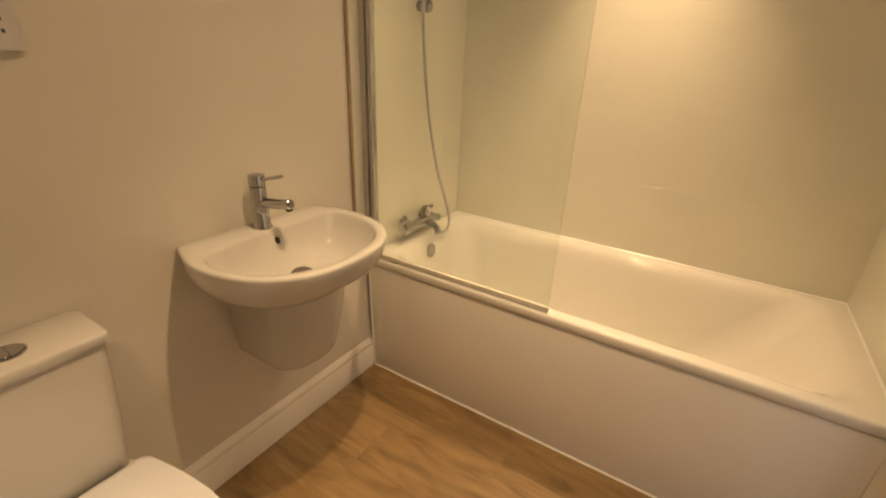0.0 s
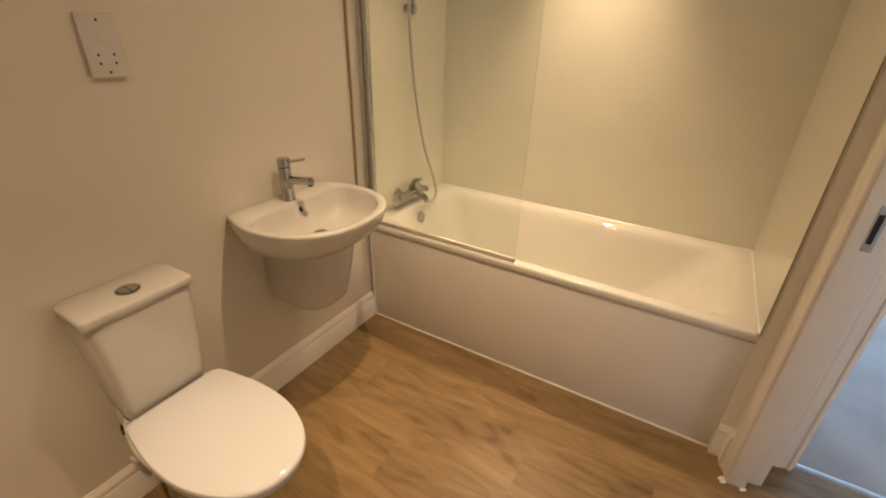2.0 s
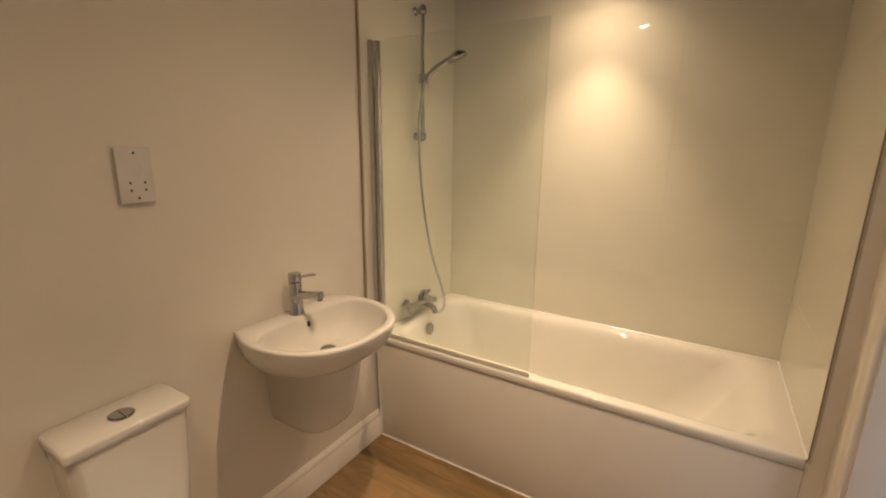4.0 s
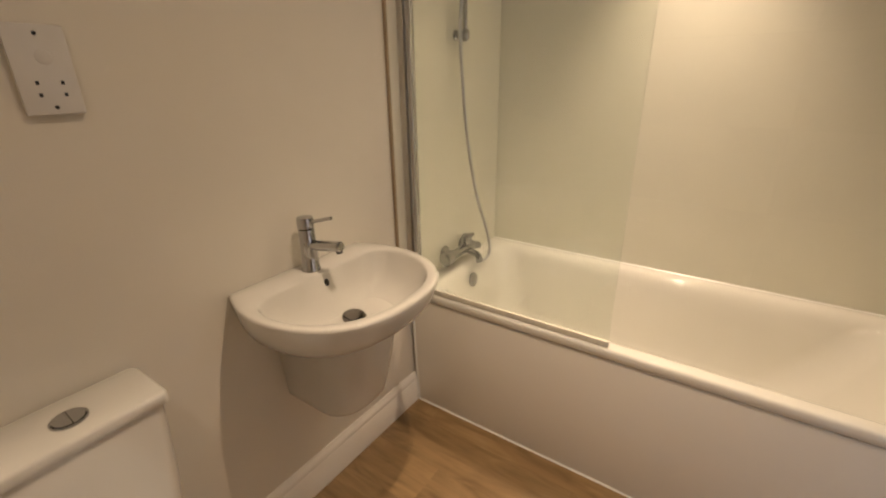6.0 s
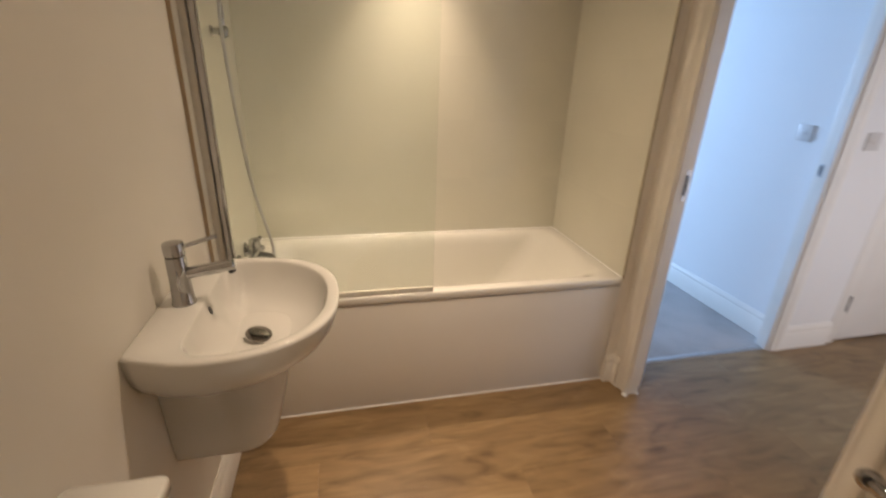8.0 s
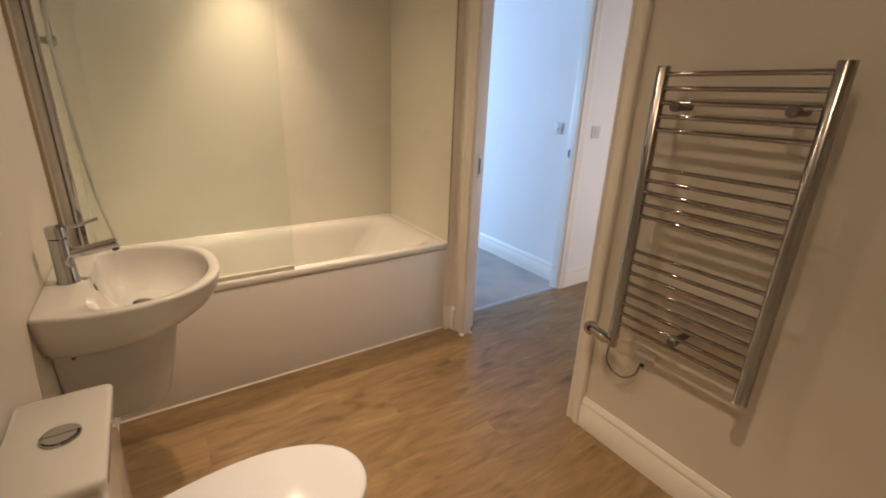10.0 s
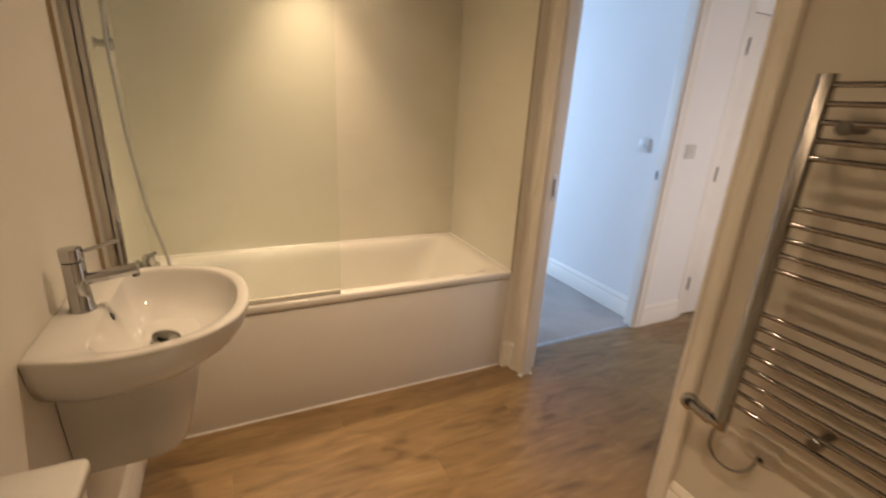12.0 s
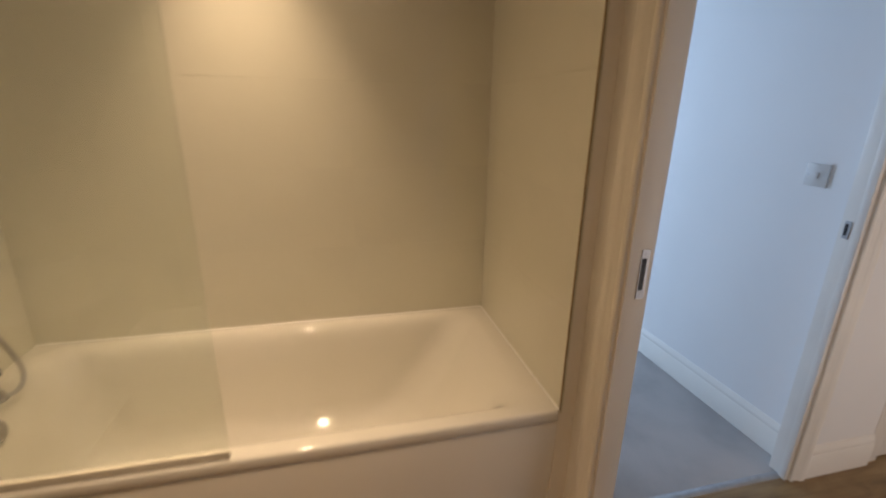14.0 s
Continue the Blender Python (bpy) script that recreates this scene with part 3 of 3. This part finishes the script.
for s in (-1, 1):
    bm = bmesh.new()
    vs = [bm.verts.new((0.088 + 0.0255 * math.cos(a), 0.002 + s * (0.0015 + 0.024 * math.sin(a)), 0.7990)) for a in (math.pi * k / 14 for k in range(15))]
    f = bm.faces.new(vs)
    r = bmesh.ops.extrude_face_region(bm, geom=[f])
    bmesh.ops.translate(bm, verts=[v for v in r["geom"] if isinstance(v, bmesh.types.BMVert)], vec=(0, 0, 0.003 if s < 0 else 0.0022))
    part("flush_key", bm, CHROME, toilet, "half of the chrome flush button", bevel=0.0006, segments=1)


def seat_outline(x0, front, w_back, w):
    pts = [(x0, w_back)]
    mid = x0 + 0.235
    for k in range(1, 8):
        t = k / 8
        pts.append((x0 + (mid - x0) * t, w_back + (w - w_back) * math.sin(t * math.pi / 2)))
    for k in range(0, 19):
        a = math.pi / 2 * k / 18
        pts.append((mid + (front - mid) * math.sin(a), w * max(math.cos(a), 0) ** 0.92))
    return pts + [(x, -y) for x, y in reversed(pts[:-1])]


def seat_ring(s, z, front=0.660, x0=0.150, wb=0.146, w=0.178, n=80):
    c = (x0 + 0.24, 0)
    return [(c[0] + (p.x - c[0]) * s, p.y * s, z) for p in polar(seat_outline(x0, front, wb, w), c, n)]


part("seat_lid", loft([seat_ring(0.985, 0.418), seat_ring(1.0, 0.421), seat_ring(1.0, 0.431), seat_ring(0.985, 0.436), seat_ring(0.93, 0.4385), seat_ring(0.6, 0.4405), seat_ring(0.15, 0.441)]), SEAT, toilet, "closed white toilet lid", smooth=45)
part("seat", loft([seat_ring(0.955, 0.398), seat_ring(0.975, 0.400), seat_ring(0.975, 0.414), seat_ring(0.96, 0.416)]), SEAT, toilet, smooth=45)
for s in (-1, 1):
    part("seat_hinge", rod((0.165, s * 0.075 - 0.02, 0.412), (0.165, s * 0.075 + 0.02, 0.412), 0.011, 16), CHROME, toilet)
part("pan", loft([seat_ring(0.62, 0.0, 0.56, 0.02, 0.15, 0.16), seat_ring(0.64, 0.03, 0.56, 0.02, 0.15, 0.16), seat_ring(0.64, 0.16, 0.57, 0.02, 0.14, 0.165), seat_ring(0.78, 0.27, 0.61, 0.02, 0.115, 0.166), seat_ring(0.93, 0.345, 0.645, 0.02, 0.105, 0.170), seat_ring(0.975, 0.375, 0.650, 0.02, 0.100, 0.171), seat_ring(0.975, 0.396, 0.650, 0.02, 0.100, 0.171), seat_ring(0.95, 0.399, 0.650, 0.02, 0.100, 0.171)]), CERAMIC, toilet, smooth=60)
part("inlet_valve", rel(rod((0.060, TY - 0.112, 0.24), (0.060, TY - 0.112, 0.42), 0.011, 14), toilet), PLASTIC, toilet, "white plastic water inlet")
part("inlet_nut", rel(rod((0.060, TY - 0.112, 0.325), (0.060, TY - 0.112, 0.36), 0.020, 8), toilet), DARK, toilet)
part("supply_pipe", rel(tube([(0.060, TY - 0.112, 0.25), (0.058, TY - 0.115, 0.21), (0.045, TY - 0.12, 0.18), (0.003, TY - 0.12, 0.17)], 0.008, 10), toilet), PLASTIC, toilet)
part("soil_pipe", rel(rod((0.02, TY, 0.18), (0.18, TY, 0.18), 0.055, 24), toilet), PLASTIC, toilet)

# ---- shaver socket ----
socket = thing("shaver_socket", (0, -1.708, 1.410), "white plastic shaver socket on the painted wall", "socket")
part("back_box", box(0, -0.0415, -0.071, 0.006, 0.0415, 0.071), PLASTIC, socket, bevel=0.002)
part("face_plate", box(0.005, -0.0435, -0.0735, 0.013, 0.0435, 0.0735), PLASTIC, socket, bevel=0.003)
for z in (-0.061, 0.059):
    part("screw", lathe([(0.0035, 0), (0.003, 0.001)], 12, m=pose(0.0130, 0.001, z, 0, 90, 0)), DARK, socket)
for y in (-0.016, 0.020):
    for z in (-0.020, -0.040):
        part("pin_hole", box(0.0120, y - 0.0025, z - 0.0033, 0.0134, y + 0.0025, z + 0.0033), DARK, socket)
part("shaver_mark", lathe([(0.013, 0), (0.012, 0.0006)], 20, m=pose(0.0130, 0.004, 0.022, 0, 90, 0)), PLASTIC, socket)

# ---- towel radiator ----
RX, RY0, RY1 = 1.686, -1.900, -2.352
radiator = thing("towel_radiator", (RX, -2.12, 0.53), "chrome ladder towel radiator on the wall", "radiator")
for y in (RY0, RY1):
    prof = [(0.0205 * math.cos(a), 0.018 * math.sin(a)) for a in (2 * math.pi * k / 28 for k in range(28))]
    prof = [(u, max(v, -0.012)) for u, v in prof]
    bm = extrude([(-v, u) for u, v in prof], (RX, y, 0.548), (RX, y, 1.512), (1, 0, 0), (0, 1, 0))
    part("post", rel(bm, radiator), POST, radiator, smooth=50, bevel=0.0015, segments=1)
levels = [1.488 - 0.0418 * k for k in range(5)] + [1.198 - 0.0412 * k for k in range(5)] + [0.906 - 0.0418 * k for k in range(8)]
for z in levels:
    part("bar", rel(rod((RX - 0.001, RY0 - 0.012, z), (RX - 0.001, RY1 + 0.012, z), 0.0073, 14), radiator), RAIL, radiator)
for y, z in ((-1.965, 1.395), (-2.275, 1.395), (-2.12, 0.640)):
    bm = rod((RX + 0.002, y, z), (EAST, y, z), 0.013, 16)
    rod((RX - 0.016, y, z), (RX + 0.010, y, z), 0.017, 18, bm)
    part("wall_bracket", rel(bm, radiator), HINGE, radiator)
element = part("heating_element", rel(rod((RX + 0.010, RY0, 0.500), (RX + 0.010, RY0, 0.550), 0.014, 18), radiator), CHROME, radiator)
K = Vector((RX - 0.004, RY0 + 0.098, 0.538))
facing = Matrix.Translation(K) @ Vector((-0.93, -0.30, 0.20)).to_track_quat("Z", "Y").to_matrix().to_4x4()
bm = lathe([(0.018, -0.014), (0.026, -0.009), (0.0290, 0.000), (0.0280, 0.009), (0.022, 0.013), (0.015, 0.0135)], 28, m=facing)
part("control_knob", rel(bm, radiator), CHROME, element, "round chrome control knob")
part("knob_face", rel(lathe([(0.0145, 0.0125), (0.014, 0.0140), (0.004, 0.0144)], 24, m=facing), radiator), DARK, element, "black knob face")
neck = Vector((RX + 0.008, RY0 + 0.004, 0.512)) - K
mm = Matrix.Translation(K) @ neck.to_track_quat("Z", "Y").to_matrix().to_4x4()
part("neck", rel(lathe([(0.021, 0.006), (0.0215, 0.040), (0.0205, 0.072), (0.014, 0.080), (0.012, neck.length), (0.009, neck.length + 0.004)], 22, m=mm), radiator), CHROME, element)
part("flex", rel(tube([(RX + 0.008, RY0 + 0.012, 0.505), (RX + 0.014, RY0 + 0.020, 0.455), (RX + 0.030, RY0 + 0.022, 0.410), (RX + 0.042, RY0 - 0.005, 0.374), (RX + 0.052, RY0 - 0.050, 0.372), (RX + 0.062, RY0 - 0.082, 0.405), (RX + 0.070, RY0 - 0.090, 0.445)], 0.0042, 10), radiator), CABLE, radiator, "grey power flex hanging in a loop")
spur = thing("flex_outlet_plate", (EAST, -1.995, 0.480), "white plastic flex outlet plate behind the radiator", "outlet plate")
part("plate", box(-0.006, -0.043, -0.043, 0, 0.043, 0.043), PLASTIC, spur, bevel=0.003)
part("outlet", box(-0.011, -0.009, -0.040, -0.005, 0.009, -0.027), DARK, spur, bevel=0.002)
for y in (-0.030, 0.030):
    part("screw", rod((-0.0072, y, 0.0), (-0.005, y, 0.0), 0.003, 12), STEEL, spur)

# ---- downlights ----
for x, y in DOWNLIGHTS:
    d = thing("downlight", (x, y, CEIL), "lit recessed ceiling downlight with a white ring", "downlight", "bathroom downlights")
    part("ring", lathe([(0.034, -0.001), (0.034, -0.006), (0.043, -0.005), (0.045, -0.001)], 32), GLOSS, d)
    part("lens", lathe([(0.030, -0.002), (0.029, -0.006), (0.020, -0.009), (0.006, -0.0105)], 24), GLOW, d, "glowing lens")

# ---- hall ----
DOOR_W, DOOR_E = 1.985, 2.812       # bedroom doorway
CUP_W, CUP_E = 3.303, 4.065          # hall cupboard door
bm = extrude([(HALL_W, -0.12), (DOOR_W - 0.012, -0.12), (DOOR_W - 0.012, HEAD + 0.012), (DOOR_E + 0.012, HEAD + 0.012), (DOOR_E + 0.012, -0.12), (CUP_W - 0.003, -0.12),
              (CUP_W - 0.003, 2.005), (CUP_E + 0.003, 2.005), (CUP_E + 0.003, -0.12), (4.4, -0.12), (4.4, CEIL), (HALL_W, CEIL)], (0, HALL_N, 0), (0, BED_S, 0), (1, 0, 0), (0, 0, 1))
setting("wall_hall", bm, WHITE, "white painted hall wall with two doorways", "wall")
# the recess in this unseen wall is made up to hold the fill lamp
bm = box(HALL_W, -1.98, -0.12, 2.68, -1.88, CEIL)
box(3.92, -1.98, -0.12, 4.4, -1.88, CEIL, bm)
box(2.68, -1.98, 2.02, 3.92, -1.88, CEIL, bm)
box(2.58, -2.08, -0.12, 4.02, -1.98, CEIL, bm)
setting("wall_hall_south", bm, WHITE, "plain hall wall with an added recess for the fill lamp", "wall")
setting("wall_hall_east", box(4.3, -1.88, -0.12, 4.4, HALL_N, CEIL), WHITE, "plain hall end wall", "wall")
setting("ceiling_hall", box(HALL_W, -1.98, CEIL, 4.4, BED_S, CEIL + 0.1), CEILING, "hall ceiling, greyed to cut bounce light", "ceiling")
bm = box(DOOR_E, HALL_N - 0.002, 0, DOOR_E + 0.012, BED_S + 0.002, HEAD)
box(DOOR_W - 0.012, HALL_N - 0.002, 0, DOOR_W, BED_S + 0.002, HEAD, bm)
box(DOOR_W - 0.012, HALL_N - 0.002, HEAD, DOOR_E + 0.012, BED_S + 0.002, HEAD + 0.012, bm)
box(DOOR_E - 0.010, HALL_N - 0.002, 0, DOOR_E, -0.634, HEAD, bm)
setting("door_frame", bm, GLOSS, "white door lining of the bedroom doorway", "door frame", bevel=0.0015)
for x, s in ((DOOR_E + 0.007, 1), (DOOR_W - 0.007, -1)):
    setting("trim", extrude(ARCH, (x, HALL_N, 0), (x, HALL_N, HEAD + 0.077), (0, -1, 0), (s, 0, 0)), GLOSS, "white moulded architrave of the bedroom doorway", "architrave")
setting("trim", extrude(ARCH, (DOOR_W - 0.006, HALL_N, HEAD + 0.007), (DOOR_E + 0.006, HALL_N, HEAD + 0.007), (0, -1, 0), (0, 0, 1)), GLOSS, "white moulded architrave over the bedroom doorway", "architrave")
skirting((DOOR_E + 0.079, HALL_N, 0), (3.231, HALL_N, 0), (0, -1, 0))
setting("threshold", extrude([(-0.018, 0), (-0.012, 0.005), (0, 0.007), (0.012, 0.005), (0.018, 0)], (DOOR_W, -0.632, -0.001), (DOOR_E - 0.001, -0.632, -0.001), (0, 1, 0), (0, 0, 1)), STEEL, "metal threshold strip between planks and carpet", "threshold")
strike_plate((DOOR_E - 0.0015, -0.611, 1.040), radians(-90), 0.062, 0.020)


def wall_switch(place, turn, label):
    """Square plate with one rocker, built facing -y."""
    s = thing("light_switch", place, label, "switch")
    s.rotation_euler = (0, 0, turn)
    part("plate", box(-0.043, -0.009, -0.043, 0.043, 0, 0.043), PLASTIC, s, bevel=0.003)
    part("rocker", box(-0.008, -0.013, -0.012, 0.008, -0.008, 0.012), PLASTIC, s, bevel=0.0015)
    for x in (-0.030, 0.030):
        part("screw", lathe([(0.003, 0), (0.0025, 0.001)], 12, m=pose(x, -0.009, 0, 90, 0, 0)), STEEL, s)
    return s


setting("trim", box(3.232, HALL_N - 0.003, 0, CUP_W - 0.004, HALL_N + 0.004, 2.07), GLOSS, "flat white door casing of the hall cupboard", "architrave", bevel=0.001)
wall_switch((3.0, HALL_N, 1.19), 0, "white plastic light switch on the hall wall")
wall_switch((2.895, -0.408, 1.20), radians(-90), "white plastic switch plate on the bedroom wall")

door = thing("door_1", (CUP_W, HALL_N + 0.004, 0), "closed flush white door with steel hinges", "door", kind="structure")
part("leaf", box(0, 0, 0.014, CUP_E - CUP_W, 0.040, 2.0), GLOSS, door, bevel=0.002)
for z in (0.262, 1.043, 1.818):
    h = part("hinge", rod((-0.0015, -0.0055, z - 0.05), (-0.0015, -0.0055, z + 0.05), 0.0065, 14), HINGE, door, "steel butt hinge")
    part("hinge_leaf", box(-0.016, -0.0062, z - 0.05, 0.014, -0.0038, z + 0.05), HINGE, h)

# ---- bedroom beyond ----
bm = box(HALL_W, -0.632, -0.12, 3.0, 0.162, -0.002)
box(-1.7, 0.162, -0.12, 3.0, 3.6, -0.002, bm)
setting("floor_carpet", bm, CARPET, "grey carpet in the bedroom", "carpet")
setting("wall_bedroom_east", box(2.895, BED_S, -0.12, 2.995, 3.6, CEIL), WHITE, "white bedroom wall in daylight", "wall")
skirting((2.895, BED_S, 0), (2.895, 3.5, 0), (-1, 0, 0))
bm = box(-1.6, 3.5, -0.12, 0.02, 3.6, CEIL)
box(1.78, 3.5, -0.12, 2.895, 3.6, CEIL, bm)
box(0.02, 3.5, -0.12, 1.78, 3.6, 0.92, bm)
box(0.02, 3.5, 2.18, 1.78, 3.6, CEIL, bm)
setting("wall_bedroom_north", bm, WHITE, "white bedroom wall with the window opening", "wall")
setting("wall_bedroom_west", box(-1.7, 0.112, -0.12, -1.6, 3.6, CEIL), WHITE, "plain bedroom wall", "wall")
setting("wall_bedroom_south", box(-1.7, 0.112, -0.12, HALL_W, 0.162, CEIL), WHITE, "plain bedroom wall", "wall")
setting("wall_bedroom_return", box(HALL_W, BED_S, -0.12, HALL_W + 0.05, 0.162, CEIL), WHITE, "plain bedroom wall", "wall")
setting("ceiling_bedroom", box(-1.7, BED_S, CEIL, 3.0, 3.6, CEIL + 0.1), CEILING, "bedroom ceiling, greyed to cut bounce light", "ceiling")
setting("ground", box(-60, 3.62, -0.5, 60, 120, -0.3), GROUND, "ground outside the window", "ground")

# ---- wall tiles ----
TH, GAP, SEAM = 0.3110, 0.0007, 0.0003


def tile_mesh(w, h, t):
    bm = bmesh.new()
    e = 0.0004
    low = [bm.verts.new(v) for v in ((0, 0, 0), (w, 0, 0), (w, h, 0), (0, h, 0))]
    mid = [bm.verts.new(v) for v in ((0, 0, t - e), (w, 0, t - e), (w, h, t - e), (0, h, t - e))]
    top = [bm.verts.new(v) for v in ((e, e, t), (w - e, e, t), (w - e, h - e, t), (e, h - e, t))]
    for a, b in ((low, mid), (mid, top)):
        for i in range(4):
            bm.faces.new((a[i], a[(i + 1) % 4], b[(i + 1) % 4], b[i]))
    bm.faces.new(top)
    bmesh.ops.recalc_face_normals(bm, faces=bm.faces)
    me = bpy.data.meshes.new("tile")
    bm.to_mesh(me)
    bm.free()
    me.materials.append(TILE)
    return me


meshes = {}


def tile_wall(parent, origin, along, normal, length, starts):
    """Courses of large tiles from the bath rim to the ceiling; origin is on the wall's face."""
    rot = Matrix((along, (0, 0, 1), normal)).transposed().to_4x4()
    z = RIM - 0.015
    top = RIM + TH
    while z < CEIL - 0.01:
        z1 = min(top - GAP, CEIL - 0.001)
        s = 0.0
        for e in starts + [length]:
            if e - s < 0.02:
                continue
            key = (round(e - s - SEAM, 4), round(z1 - z, 4))
            if key not in meshes:
                meshes[key] = tile_mesh(*key, 0.0105)
            ob = new("tile", meshes[key])
            ob.parent = parent
            ob.matrix_world = Matrix.Translation(Vector(origin) + Vector(along) * s + Vector((0, 0, z))) @ rot @ pose(0, 0, random.uniform(-0.0003, 0.0003))
            s = e
        z, top = top, top + TH


part("grout", box(0, 0.0016, RIM - 0.015, 1.712, 0.012, CEIL - 0.001), GROUT, wall_north)
tile_wall(wall_north, (0.0115, 0.0115, 0), (1, 0, 0), (0, -1, 0), 1.698, [0.55, 1.15])
part("grout", box(0, -0.792, RIM - 0.015, 0.0104, 0.0010, CEIL - 0.001), GROUT, wall_west)
tile_wall(wall_west, (0.0005, -0.792, 0), (0, 1, 0), (1, 0, 0), 0.792, [])
part("grout", box(1.7016, -0.733, RIM - 0.015, 1.7125, 0.0010, CEIL - 0.001), GROUT, wall_lining)
tile_wall(wall_lining, (1.7115, 0.0, 0), (0, -1, 0), (-1, 0, 0), 0.732, [])
part("tile_trim", box(0.0005, -0.8015, RIM - 0.015, 0.0115, -0.7935, CEIL - 0.001), TRIM, wall_west, "thin edge trim of the tiling")
part("tile_trim", box(1.7005, -0.7375, RIM - 0.002, 1.7040, -0.7325, CEIL - 0.001), TRIM, wall_lining, "thin edge trim of the tiling")

# ---- floor planks ----
floor = bpy.data.objects["floor"]
PW, PL = 0.180, 1.22
planks = {}


def plank_mesh(length, width):
    bm = bmesh.new()
    e = 0.0004
    L2, W2 = length / 2, width / 2
    low = [bm.verts.new(v) for v in ((-L2, -W2, -0.006), (L2, -W2, -0.006), (L2, W2, -0.006), (-L2, W2, -0.006))]
    mid = [bm.verts.new(v) for v in ((-L2, -W2, -0.0003), (L2, -W2, -0.0003), (L2, W2, -0.0003), (-L2, W2, -0.0003))]
    top = [bm.verts.new(v) for v in ((-L2 + e, -W2 + e, 0), (L2 - e, -W2 + e, 0), (L2 - e, W2 - e, 0), (-L2 + e, W2 - e, 0))]
    for a, b in ((low, mid), (mid, top)):
        for i in range(4):
            bm.faces.new((a[i], a[(i + 1) % 4], b[(i + 1) % 4], b[i]))
    bm.faces.new(top)
    bmesh.ops.recalc_face_normals(bm, faces=bm.faces)
    me = bpy.data.meshes.new("plank")
    bm.to_mesh(me)
    bm.free()
    me.materials.append(WOOD)
    return me


y, row = -0.632, 0
while y > SOUTH + 0.005:
    y1 = max(y - PW, SOUTH)
    x = 0.0 - PL * ((row * 0.37) % 1.0)
    end = 4.3 if y > -1.88 else EAST
    while x < end:
        a, b = max(x, 0.0), min(x + PL, end)
        if b - a > 0.02:
            key = (round(b - a - 0.0003, 4), round(y - y1 - 0.0003, 4))
            if key not in planks:
                planks[key] = plank_mesh(*key)
            ob = new("plank", planks[key])
            ob.location = ((a + b) / 2, (y + y1) / 2, 0)
            ob.parent = floor
        x += PL
    y, row = y1, row + 1
